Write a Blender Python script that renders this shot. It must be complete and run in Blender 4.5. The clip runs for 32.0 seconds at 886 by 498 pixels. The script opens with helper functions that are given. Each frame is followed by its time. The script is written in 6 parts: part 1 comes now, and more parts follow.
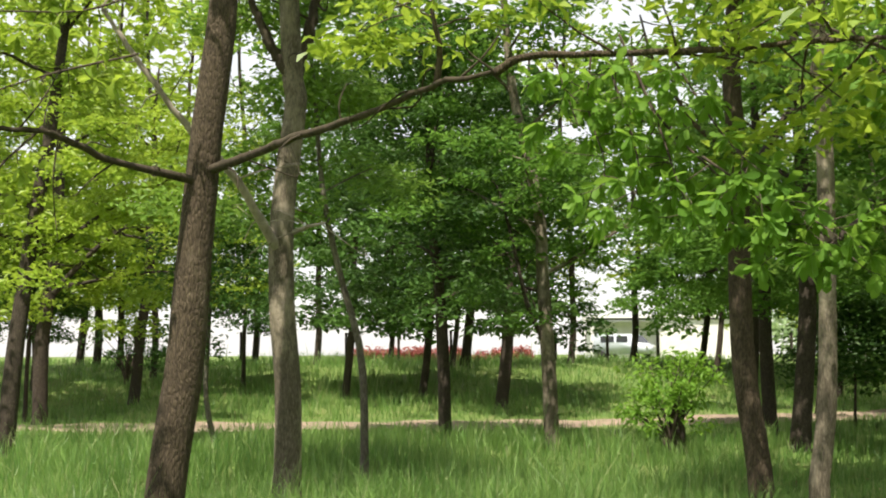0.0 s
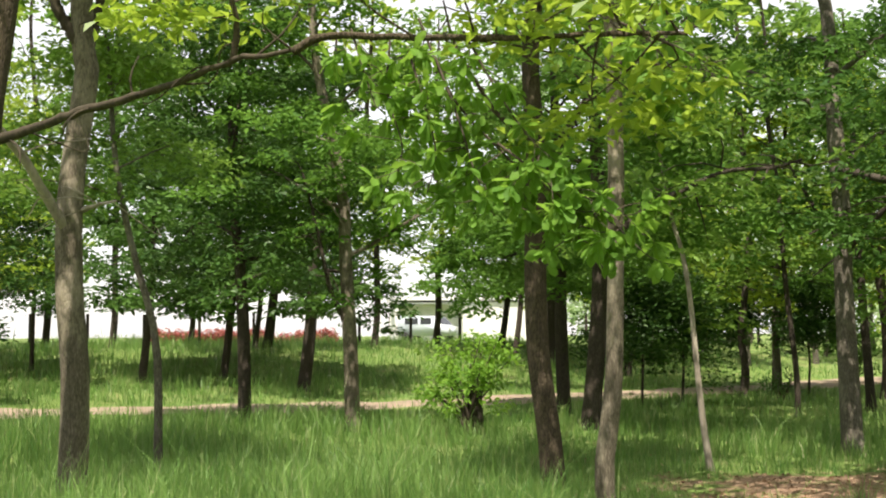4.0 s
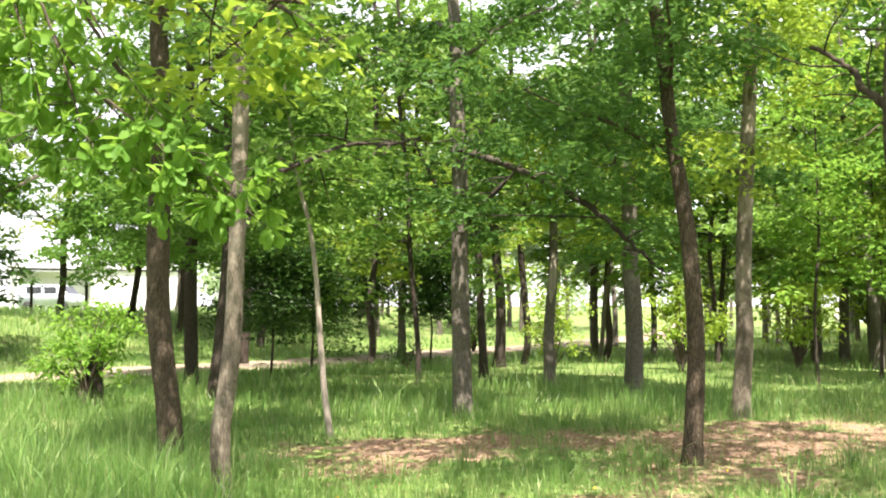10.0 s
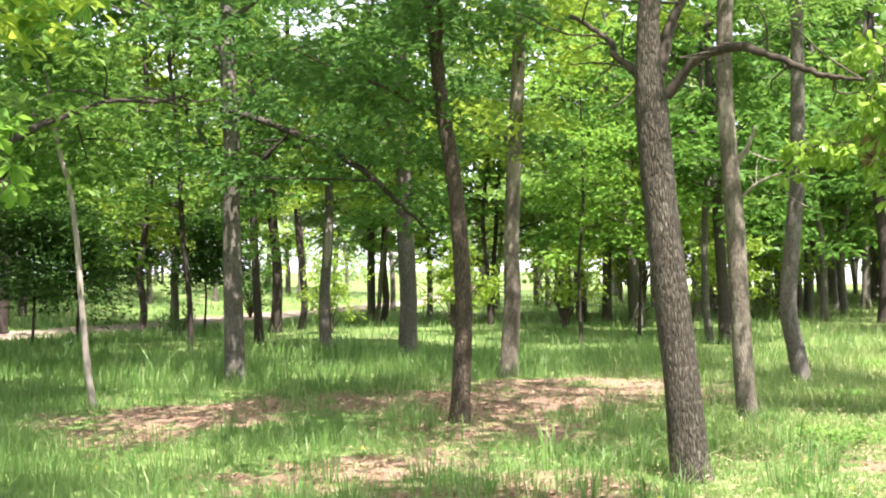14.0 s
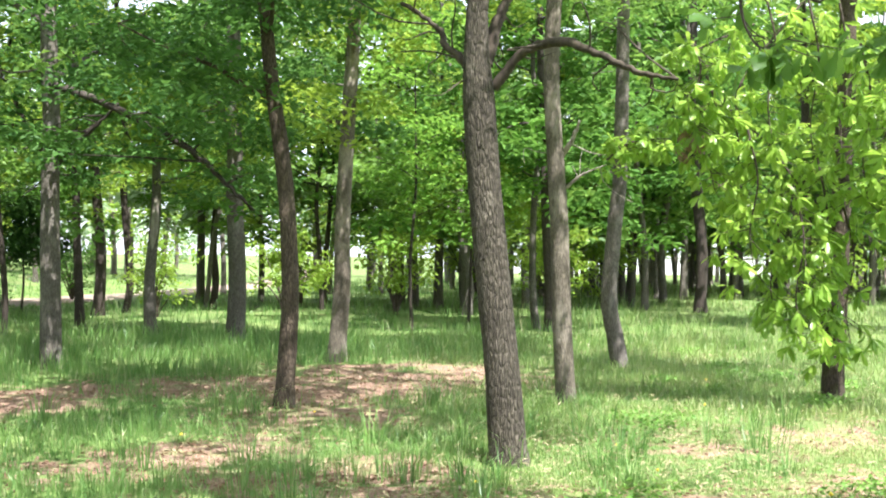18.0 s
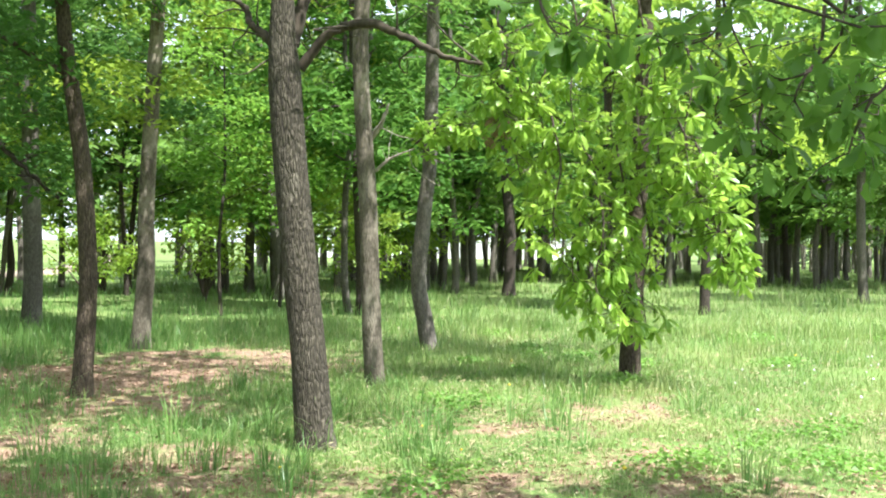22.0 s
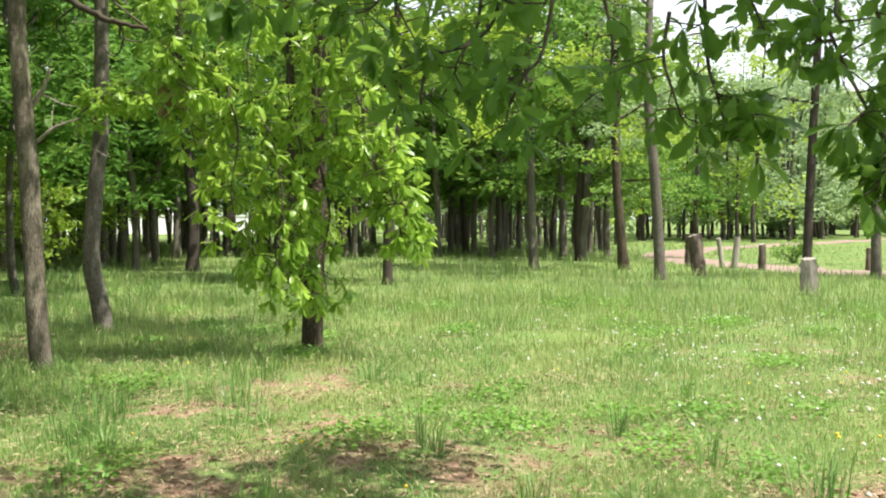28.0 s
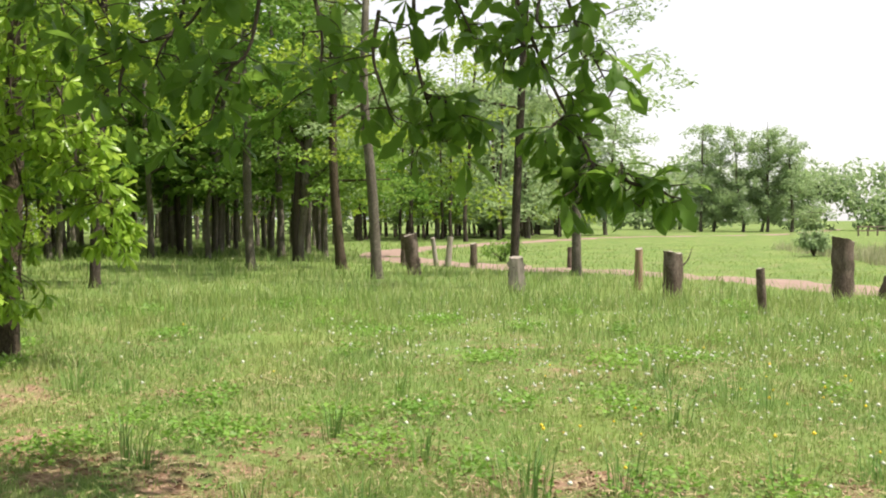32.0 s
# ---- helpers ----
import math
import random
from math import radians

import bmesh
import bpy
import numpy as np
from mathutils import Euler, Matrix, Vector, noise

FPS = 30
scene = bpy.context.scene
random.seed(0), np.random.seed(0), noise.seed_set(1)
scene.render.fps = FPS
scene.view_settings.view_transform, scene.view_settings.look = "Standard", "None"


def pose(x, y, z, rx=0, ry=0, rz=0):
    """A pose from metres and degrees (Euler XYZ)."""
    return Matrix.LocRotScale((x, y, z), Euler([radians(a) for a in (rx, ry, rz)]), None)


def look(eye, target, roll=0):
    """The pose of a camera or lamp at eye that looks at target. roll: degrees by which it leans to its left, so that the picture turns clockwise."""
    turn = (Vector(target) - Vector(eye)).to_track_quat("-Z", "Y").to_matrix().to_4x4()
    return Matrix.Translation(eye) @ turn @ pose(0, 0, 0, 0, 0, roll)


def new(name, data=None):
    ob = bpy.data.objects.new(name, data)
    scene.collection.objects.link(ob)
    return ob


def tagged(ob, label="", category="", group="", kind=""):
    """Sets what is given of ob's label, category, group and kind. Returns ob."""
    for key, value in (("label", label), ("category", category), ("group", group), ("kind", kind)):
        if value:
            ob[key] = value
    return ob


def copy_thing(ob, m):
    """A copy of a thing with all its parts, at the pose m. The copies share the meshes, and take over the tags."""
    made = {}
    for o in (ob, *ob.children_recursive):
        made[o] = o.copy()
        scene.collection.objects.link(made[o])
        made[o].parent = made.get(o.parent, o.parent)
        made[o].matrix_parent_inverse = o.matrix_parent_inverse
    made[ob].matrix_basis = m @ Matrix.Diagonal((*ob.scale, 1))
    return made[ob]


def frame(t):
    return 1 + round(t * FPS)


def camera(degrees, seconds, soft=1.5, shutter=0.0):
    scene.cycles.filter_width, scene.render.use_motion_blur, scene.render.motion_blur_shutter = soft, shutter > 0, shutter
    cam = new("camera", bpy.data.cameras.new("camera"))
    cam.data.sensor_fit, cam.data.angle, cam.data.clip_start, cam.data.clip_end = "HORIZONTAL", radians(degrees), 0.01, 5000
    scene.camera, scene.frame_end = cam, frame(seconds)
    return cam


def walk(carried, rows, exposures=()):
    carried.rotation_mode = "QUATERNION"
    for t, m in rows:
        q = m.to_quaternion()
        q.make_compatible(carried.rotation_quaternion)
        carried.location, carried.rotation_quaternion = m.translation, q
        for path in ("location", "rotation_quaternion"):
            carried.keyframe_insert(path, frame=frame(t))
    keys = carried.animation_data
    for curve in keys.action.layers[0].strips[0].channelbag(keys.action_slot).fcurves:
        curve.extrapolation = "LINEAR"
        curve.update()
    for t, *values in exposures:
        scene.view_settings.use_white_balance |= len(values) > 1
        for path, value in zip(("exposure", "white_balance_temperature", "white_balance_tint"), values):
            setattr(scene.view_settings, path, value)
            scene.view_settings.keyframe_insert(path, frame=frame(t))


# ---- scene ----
cam = camera(43.89, 32.0, soft=2.0)
PATH = [
    (0.0, pose(-0.229, 0.110, 1.644, 95.50, 0.29, -0.00)),
    (0.5, pose(-0.222, 0.125, 1.649, 95.44, -0.06, -1.79)),
    (1.0, pose(-0.217, 0.136, 1.652, 95.21, -0.01, -2.81)),
    (1.5, pose(-0.211, 0.137, 1.646, 95.17, 0.06, -3.90)),
    (2.0, pose(-0.200, 0.151, 1.651, 95.08, 0.15, -5.11)),
    (2.5, pose(-0.190, 0.159, 1.658, 94.86, 0.16, -6.31)),
    (3.0, pose(-0.179, 0.173, 1.657, 94.69, 0.30, -7.92)),
    (3.5, pose(-0.167, 0.171, 1.658, 94.58, 0.33, -9.07)),
    (5.5, pose(-0.131, 0.154, 1.639, 94.17, 0.59, -13.93)),
    (6.0, pose(-0.116, 0.152, 1.635, 94.03, 0.44, -15.66)),
    (6.5, pose(-0.108, 0.149, 1.634, 93.92, 0.30, -17.14)),
    (7.0, pose(-0.102, 0.155, 1.633, 93.78, 0.05, -18.94)),
    (7.5, pose(-0.099, 0.157, 1.632, 93.63, -0.15, -20.82)),
    (8.0, pose(-0.088, 0.161, 1.632, 93.52, 0.01, -22.51)),
    (8.5, pose(-0.070, 0.163, 1.625, 93.39, -0.04, -24.03)),
    (9.0, pose(-0.051, 0.155, 1.635, 93.22, 0.13, -25.41)),
    (9.5, pose(-0.027, 0.129, 1.623, 93.13, 0.19, -26.88)),
    (10.0, pose(-0.007, 0.124, 1.622, 92.97, -0.02, -28.71)),
    (10.5, pose(0.019, 0.106, 1.611, 92.80, 0.06, -30.82)),
    (11.0, pose(0.039, 0.110, 1.603, 92.61, -0.02, -32.43)),
    (11.5, pose(0.053, 0.113, 1.606, 92.38, 0.20, -33.43)),
    (12.0, pose(0.049, 0.117, 1.607, 92.12, 0.44, -34.71)),
    (12.5, pose(0.057, 0.124, 1.605, 91.87, 0.38, -35.85)),
    (13.0, pose(0.066, 0.116, 1.602, 91.59, 0.35, -37.09)),
    (13.5, pose(0.086, 0.101, 1.599, 91.34, 0.46, -38.61)),
    (14.0, pose(0.100, 0.099, 1.589, 91.16, 0.40, -40.09)),
    (14.5, pose(0.117, 0.087, 1.584, 90.87, 0.08, -41.52)),
    (16.5, pose(0.134, 0.007, 1.600, 90.23, -1.53, -43.22)),
    (17.0, pose(0.141, 0.023, 1.602, 90.38, -0.55, -45.43)),
    (17.5, pose(0.144, 0.046, 1.593, 90.56, -0.71, -47.35)),
    (18.0, pose(0.160, 0.050, 1.589, 90.43, -0.67, -48.65)),
    (18.5, pose(0.167, 0.060, 1.594, 90.35, -1.16, -49.73)),
    (19.0, pose(0.167, 0.056, 1.589, 90.29, -1.42, -50.97)),
    (19.5, pose(0.179, 0.062, 1.585, 90.22, -1.26, -51.82)),
    (20.0, pose(0.186, 0.056, 1.578, 90.09, -0.99, -52.87)),
    (20.5, pose(0.204, 0.048, 1.580, 89.96, -0.94, -54.29)),
    (21.0, pose(0.209, 0.045, 1.574, 89.84, -0.73, -55.88)),
    (21.5, pose(0.214, 0.039, 1.580, 89.80, -0.62, -57.06)),
    (22.0, pose(0.233, 0.031, 1.576, 89.74, -0.71, -58.30)),
    (22.5, pose(0.238, 0.022, 1.575, 89.65, -0.77, -59.46)),
    (23.0, pose(0.255, 0.032, 1.575, 89.58, -0.79, -60.79)),
    (23.5, pose(0.269, 0.024, 1.572, 89.45, -0.67, -62.11)),
    (24.0, pose(0.277, 0.018, 1.567, 89.33, -0.40, -63.44)),
    (24.5, pose(0.287, 0.012, 1.572, 89.24, -0.23, -64.94)),
    (25.0, pose(0.298, 0.005, 1.570, 89.17, -0.29, -66.34)),
    (25.5, pose(0.313, -0.001, 1.565, 89.08, -0.17, -67.75)),
    (27.5, pose(0.356, -0.018, 1.564, 88.58, -0.07, -73.02)),
    (28.0, pose(0.368, -0.013, 1.571, 88.45, -0.00, -74.42)),
    (28.5, pose(0.394, -0.009, 1.567, 88.42, 0.05, -75.95)),
    (29.0, pose(0.422, 0.007, 1.573, 88.46, -0.01, -77.77)),
    (29.5, pose(0.427, -0.001, 1.568, 88.53, 0.98, -79.45)),
    (30.0, pose(0.433, 0.005, 1.562, 88.52, 1.33, -80.92)),
    (30.5, pose(0.444, 0.004, 1.553, 88.41, 0.99, -82.77)),
    (31.0, pose(0.456, -0.011, 1.560, 88.30, 0.24, -84.23)),
    (31.5, pose(0.473, -0.021, 1.559, 88.27, 0.35, -85.97)),
    (32.0, pose(0.483, -0.032, 1.570, 88.46, -0.11, -88.99)),
]
EXPOSURES = [(0.0, 0.86, 6900, 12), (6.0, 1.27, 6950, 14), (9.0, 1.8, 6800, 17), (12.0, 2.0, 6300, 22), (14.0, 1.96, 6150, 22), (19.0, 1.83, 5800, 16), (24.0, 1.6, 5850, 12), (28.0, 1.13, 6350, 13), (32.0, 0.77, 6800, 15)]
walk(cam, PATH, EXPOSURES)

# ---- world and sun ----
SUN_AZ, SUN_EL = 196.0, 64.0          # clockwise from +y, and above the horizon, degrees
world = bpy.data.worlds.new("sky")
scene.world = world
world.use_nodes = True
wn = world.node_tree
sky = wn.nodes.new("ShaderNodeTexSky")
sky.sky_type = "NISHITA"
sky.sun_disc = False
sky.sun_elevation = radians(SUN_EL)
sky.sun_rotation = radians(SUN_AZ)
sky.dust_density = 1.2
sky.air_density = 1.0
haze = wn.nodes.new("ShaderNodeMix")          # thin bright haze veils the blue
haze.data_type = "RGBA"
haze.inputs[0].default_value = 0.68
haze.inputs[7].default_value = (7.6, 7.7, 7.8, 1)
wn.links.new(sky.outputs[0], haze.inputs[6])
wn.links.new(haze.outputs[2], wn.nodes["Background"].inputs[0])
wn.nodes["Background"].inputs[1].default_value = 0.096
sun_data = bpy.data.lights.new("sun", "SUN")
sun_data.energy, sun_data.angle, sun_data.color = 5.0, radians(0.55), (1.0, 0.95, 0.86)
sun = new("sun", sun_data)
to_sun = Vector((math.sin(radians(SUN_AZ)) * math.cos(radians(SUN_EL)), math.cos(radians(SUN_AZ)) * math.cos(radians(SUN_EL)), math.sin(radians(SUN_EL))))
sun.matrix_world = look(to_sun * 60, (0, 0, 0))


# ---- materials ----
def material(name):
    m = bpy.data.materials.new(name)
    m.use_nodes = True
    t = m.node_tree
    return m, t, t.nodes["Principled BSDF"]


def link(t, a, b):
    t.links.new(a, b)


def ramp(t, fac, stops):
    r = t.nodes.new("ShaderNodeValToRGB")
    el = r.color_ramp.elements
    while len(el) < len(stops):
        el.new(0.5)
    for e, (p, c) in zip(el, stops):
        e.position, e.color = p, (*c, 1)
    link(t, fac, r.inputs[0])
    return r.outputs[0]


def noise_tex(t, vec, scale, detail=4.0, rough=0.6):
    n = t.nodes.new("ShaderNodeTexNoise")
    n.inputs["Scale"].default_value, n.inputs["Detail"].default_value, n.inputs["Roughness"].default_value = scale, detail, rough
    if vec is not None:
        link(t, vec, n.inputs["Vector"])
    return n.outputs[0]


def coords(t, scale=(1, 1, 1), kind="Object"):
    c, m = t.nodes.new("ShaderNodeTexCoord"), t.nodes.new("ShaderNodeMapping")
    m.inputs["Scale"].default_value = scale
    link(t, c.outputs[kind], m.inputs["Vector"])
    return m.outputs[0]


def mixed(t, fac, a, b, mode="MIX"):
    m = t.nodes.new("ShaderNodeMix")
    m.data_type, m.blend_type = "RGBA", mode
    for s, v in ((m.inputs[0], fac), (m.inputs[6], a), (m.inputs[7], b)):
        if isinstance(v, (int, float)):
            s.default_value = v
        elif isinstance(v, tuple):
            s.default_value = (*v, 1)
        else:
            link(t, v, s)
    return m.outputs[2]


def bump(t, p, height, strength, distance):
    b = t.nodes.new("ShaderNodeBump")
    b.inputs["Strength"].default_value, b.inputs["Distance"].default_value = strength, distance
    link(t, height, b.inputs["Height"])
    link(t, b.outputs[0], p.inputs["Normal"])


def bark(name, dark, light, lichen, patch=0.5, ridge=1.0, cracks=0.35, tall_plates=17.0, grain=54.0):
    """Furrowed bark: upright ridges, pale worn plates and lichen blotches."""
    m, t, p = material(name)
    warp = coords(t)
    fur = noise_tex(t, coords(t, (grain, grain, grain * 0.26)), 1.0, 8, 0.72)
    plates = t.nodes.new("ShaderNodeTexVoronoi")
    plates.feature = "DISTANCE_TO_EDGE"
    plates.inputs["Scale"].default_value = 1.0
    link(t, mixed(t, 0.25, coords(t, (64, 64, tall_plates)), noise_tex(t, warp, 14)), plates.inputs["Vector"])
    crack = ramp(t, plates.outputs["Distance"], [(0.0, (0, 0, 0)), (0.32, (1, 1, 1))])
    base = ramp(t, fur, [(0.3, dark), (0.52, tuple((a + b) / 2 for a, b in zip(dark, light))), (0.72, light)])
    base = mixed(t, cracks, base, mixed(t, 1.0, base, crack, "MULTIPLY"))
    tone = ramp(t, noise_tex(t, coords(t, (1.2, 1.2, 0.5)), 1.0, 3), [(0.3, (0.75, 0.74, 0.73)), (0.7, (1, 1, 1))])
    base = mixed(t, 1.0, base, tone, "MULTIPLY")
    blot = ramp(t, noise_tex(t, coords(t, (2.2, 2.2, 1.1)), 1.0, 6, 0.7), [(patch, (0, 0, 0)), (patch + 0.13, (1, 1, 1))])
    base = mixed(t, blot, base, mixed(t, 0.4, base, lichen))
    link(t, base, p.inputs["Base Color"])
    p.inputs["Roughness"].default_value = 0.92
    p.inputs["Specular IOR Level"].default_value = 0.2
    h = mixed(t, 0.5, fur, crack)
    bump(t, p, h, 0.8 * ridge, 0.022)
    return m


def leaf_mat(name, stops, glow, thin=0.5, gloss=0.25, rough=0.45, drift=None):
    """Leaf tissue: reflects green, lets yellow-green light through."""
    m, t, p = material(name)
    g = t.nodes.new("ShaderNodeNewGeometry")
    col = ramp(t, g.outputs["Random Per Island"], stops)
    patch = noise_tex(t, coords(t, (0.7, 0.7, 0.7)), 1.0, 3)
    col = mixed(t, ramp(t, patch, [(0.4, (0, 0, 0)), (0.65, (1, 1, 1))]), col, mixed(t, 0.5, col, glow))
    if drift:
        where = ramp(t, noise_tex(t, coords(t), 0.75, 5, 0.65), [(0.45, (0, 0, 0)), (0.7, (0.7, 0.7, 0.7))])
        col = mixed(t, where, col, drift)
        glow = mixed(t, where, glow, drift)
    link(t, col, p.inputs["Base Color"])
    p.inputs["Roughness"].default_value = rough
    p.inputs["Specular IOR Level"].default_value = gloss
    tr = t.nodes.new("ShaderNodeBsdfTranslucent")
    link(t, mixed(t, 0.55, col, glow), tr.inputs["Color"])
    mx = t.nodes.new("ShaderNodeMixShader")
    mx.inputs[0].default_value = thin
    link(t, p.outputs[0], mx.inputs[1])
    link(t, tr.outputs[0], mx.inputs[2])
    link(t, mx.outputs[0], t.nodes["Material Output"].inputs[0])
    return m


def mottled(name, a, b, scale=3.0, rough=0.85, relief=0.3, depth=0.01, stretch=(1, 1, 1), spec=0.3, metal=0.0):
    m, t, p = material(name)
    v = coords(t, stretch)
    n1, n2 = noise_tex(t, v, scale, 6, 0.65), noise_tex(t, v, scale * 0.13, 3)
    c = ramp(t, n1, [(0.3, a), (0.7, b)])
    c = mixed(t, 0.5, c, mixed(t, 1.0, c, ramp(t, n2, [(0.3, (0.55, 0.55, 0.55)), (0.7, (1, 1, 1))]), "MULTIPLY"))
    link(t, c, p.inputs["Base Color"])
    p.inputs["Roughness"].default_value = rough
    p.inputs["Specular IOR Level"].default_value = spec
    p.inputs["Metallic"].default_value = metal
    if relief:
        bump(t, p, n1, relief, depth)
    return m


BARK = bark("bark_oak", (0.036, 0.028, 0.019), (0.19, 0.148, 0.1), (0.29, 0.24, 0.165), 0.56)
BARK_PLATED = bark("bark_plated", (0.034, 0.029, 0.02), (0.215, 0.187, 0.133), (0.33, 0.295, 0.22), 0.55, 1.4, 0.45, 15.0, 46.0)
BARK_PALE = bark("bark_pale", (0.078, 0.067, 0.048), (0.27, 0.232, 0.17), (0.5, 0.44, 0.33), 0.48, 0.6)
BARK_DARK = bark("bark_dark", (0.04, 0.032, 0.025), (0.135, 0.11, 0.085), (0.2, 0.18, 0.14), 0.6)
BARK_GREY = bark("bark_grey", (0.078, 0.069, 0.054), (0.28, 0.25, 0.2), (0.375, 0.348, 0.285), 0.52, 0.9)
TWIG = mottled("twig_bark", (0.04, 0.03, 0.022), (0.13, 0.1, 0.075), 20, 0.9, 0.3, 0.004)
DEADWOOD = mottled("bare_dead_wood", (0.2, 0.17, 0.13), (0.42, 0.37, 0.3), 14, 0.85, 0.4, 0.005, (1, 1, 0.3))
DEADBARK = mottled("grey_dead_bark", (0.028, 0.022, 0.014), (0.095, 0.076, 0.05), 22, 0.92, 0.8, 0.01, (1, 1, 0.3))
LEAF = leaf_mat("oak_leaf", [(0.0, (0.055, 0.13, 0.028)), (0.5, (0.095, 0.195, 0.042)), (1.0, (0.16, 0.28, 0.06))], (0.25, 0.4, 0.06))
# paler copy of LEAF: sun on the crowns is partly put into the colour
LEAF_LIGHT = leaf_mat("sunlit_leaf", [(0.0, (0.11, 0.2, 0.02)), (0.5, (0.17, 0.29, 0.035)), (1.0, (0.26, 0.38, 0.06))], (0.42, 0.54, 0.06), 0.5, 0.3, 0.42)
LEAF_YOUNG = leaf_mat("hanging_young_leaf", [(0.0, (0.1, 0.215, 0.025)), (0.5, (0.185, 0.335, 0.045)), (1.0, (0.31, 0.46, 0.08))], (0.44, 0.61, 0.08), 0.53, 0.4, 0.34)
LEAF_FRESH = leaf_mat("fresh_oak_leaf", [(0.0, (0.08, 0.185, 0.027)), (0.5, (0.12, 0.255, 0.038)), (1.0, (0.18, 0.335, 0.055))], (0.31, 0.51, 0.065), 0.54, 0.18, 0.55)
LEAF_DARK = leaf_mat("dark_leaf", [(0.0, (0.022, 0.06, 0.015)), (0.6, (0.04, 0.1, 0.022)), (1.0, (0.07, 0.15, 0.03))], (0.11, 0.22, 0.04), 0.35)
# LEAF_DEEP, LEAF_MID: darker copies of LEAF with crown shade put into the green
LEAF_DEEP = leaf_mat("deep_shade_leaf", [(0.0, (0.03, 0.085, 0.02)), (0.6, (0.05, 0.128, 0.028)), (1.0, (0.085, 0.185, 0.036))], (0.13, 0.26, 0.045), 0.42, 0.18, 0.55)
LEAF_MID = leaf_mat("shaded_leaf", [(0.0, (0.04, 0.105, 0.02)), (0.6, (0.068, 0.16, 0.03)), (1.0, (0.11, 0.23, 0.04))], (0.18, 0.34, 0.05), 0.45, 0.12, 0.6)
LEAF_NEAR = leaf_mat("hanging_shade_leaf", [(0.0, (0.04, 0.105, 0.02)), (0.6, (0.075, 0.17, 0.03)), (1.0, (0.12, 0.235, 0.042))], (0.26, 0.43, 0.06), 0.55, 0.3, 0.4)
# pale bluish leaf: distance haze is put into its base colour
LEAF_HAZE = leaf_mat("haze_pale_leaf", [(0.0, (0.17, 0.26, 0.13)), (0.6, (0.24, 0.35, 0.18)), (1.0, (0.32, 0.43, 0.24))], (0.37, 0.48, 0.21), 0.48)
GRASS_TALL = leaf_mat("tall_grass_blade", [(0.0, (0.058, 0.145, 0.035)), (0.5, (0.1, 0.215, 0.046)), (0.82, (0.18, 0.31, 0.068)), (0.96, (0.32, 0.36, 0.16)), (1.0, (0.47, 0.43, 0.27))], (0.26, 0.41, 0.12), 0.42, 0.3, 0.4)
GRASS = leaf_mat("grass_blade", [(0.0, (0.065, 0.15, 0.04)), (0.42, (0.14, 0.25, 0.052)), (0.72, (0.228, 0.34, 0.076)), (0.87, (0.36, 0.4, 0.18)), (1.0, (0.56, 0.49, 0.31))], (0.32, 0.45, 0.14), 0.4, 0.3, 0.4, (0.36, 0.385, 0.14))
CLOVER = leaf_mat("clover_leaf", [(0.0, (0.08, 0.18, 0.03)), (0.6, (0.13, 0.27, 0.045)), (1.0, (0.19, 0.34, 0.07))], (0.26, 0.44, 0.07), 0.4)
STRAW = leaf_mat("dry_straw", [(0.0, (0.22, 0.17, 0.09)), (0.5, (0.36, 0.3, 0.16)), (1.0, (0.5, 0.43, 0.26))], (0.38, 0.34, 0.17), 0.2, 0.2, 0.6)
REED = leaf_mat("reed_blade", [(0.0, (0.2, 0.24, 0.12)), (0.5, (0.34, 0.33, 0.21)), (1.0, (0.46, 0.43, 0.31))], (0.36, 0.38, 0.2), 0.4)
LITTER = leaf_mat("dry_leaf", [(0.0, (0.12, 0.07, 0.042)), (0.5, (0.28, 0.18, 0.115)), (1.0, (0.46, 0.34, 0.24))], (0.3, 0.18, 0.1), 0.15, 0.2, 0.6)
WHITE_FLOWER = mottled("white_petal", (0.5, 0.54, 0.44), (0.72, 0.74, 0.66), 30, 0.8, 0)
YELLOW_FLOWER = mottled("yellow_petal", (0.7, 0.5, 0.03), (0.8, 0.62, 0.06), 30, 0.8, 0)
AZALEA = leaf_mat("azalea_bloom", [(0.0, (0.2, 0.12, 0.06)), (0.2, (0.3, 0.085, 0.075)), (0.7, (0.4, 0.125, 0.11)), (1.0, (0.48, 0.19, 0.17))], (0.36, 0.1, 0.09), 0.3)
PATH_DIRT = mottled("path_earth", (0.21, 0.155, 0.113), (0.36, 0.28, 0.21), 6, 0.95, 0.4, 0.02)
PATH_RED = mottled("red_earth", (0.22, 0.15, 0.122), (0.32, 0.23, 0.19), 5, 0.95, 0.4, 0.02)
POST_WOOD = bark("post_log", (0.07, 0.05, 0.04), (0.28, 0.22, 0.17), (0.42, 0.36, 0.3), 0.5)
TAN_WOOD = mottled("barkless_tan_wood", (0.16, 0.1, 0.065), (0.38, 0.27, 0.18), 12, 0.9, 0.5, 0.006, (1, 1, 0.2))
CUT_WOOD = mottled("weathered_cut_wood", (0.2, 0.175, 0.145), (0.42, 0.375, 0.32), 16, 0.9, 0.4, 0.004, (1, 1, 0.25))
FENCE_DARK = mottled("fence_post_wood", (0.035, 0.028, 0.024), (0.08, 0.065, 0.05), 18, 0.9, 0.3, 0.004)
RAIL_WOOD = mottled("rail_wood", (0.1, 0.08, 0.06), (0.2, 0.16, 0.12), 10, 0.9, 0.3, 0.004)
PLASTER = mottled("white_wall", (0.72, 0.71, 0.69), (0.82, 0.81, 0.79), 2.0, 0.85, 0.1, 0.004)
CAR_PAINT = mottled("pale_car_paint", (0.5, 0.56, 0.62), (0.58, 0.63, 0.68), 1.0, 0.3, 0, 0, spec=0.5)
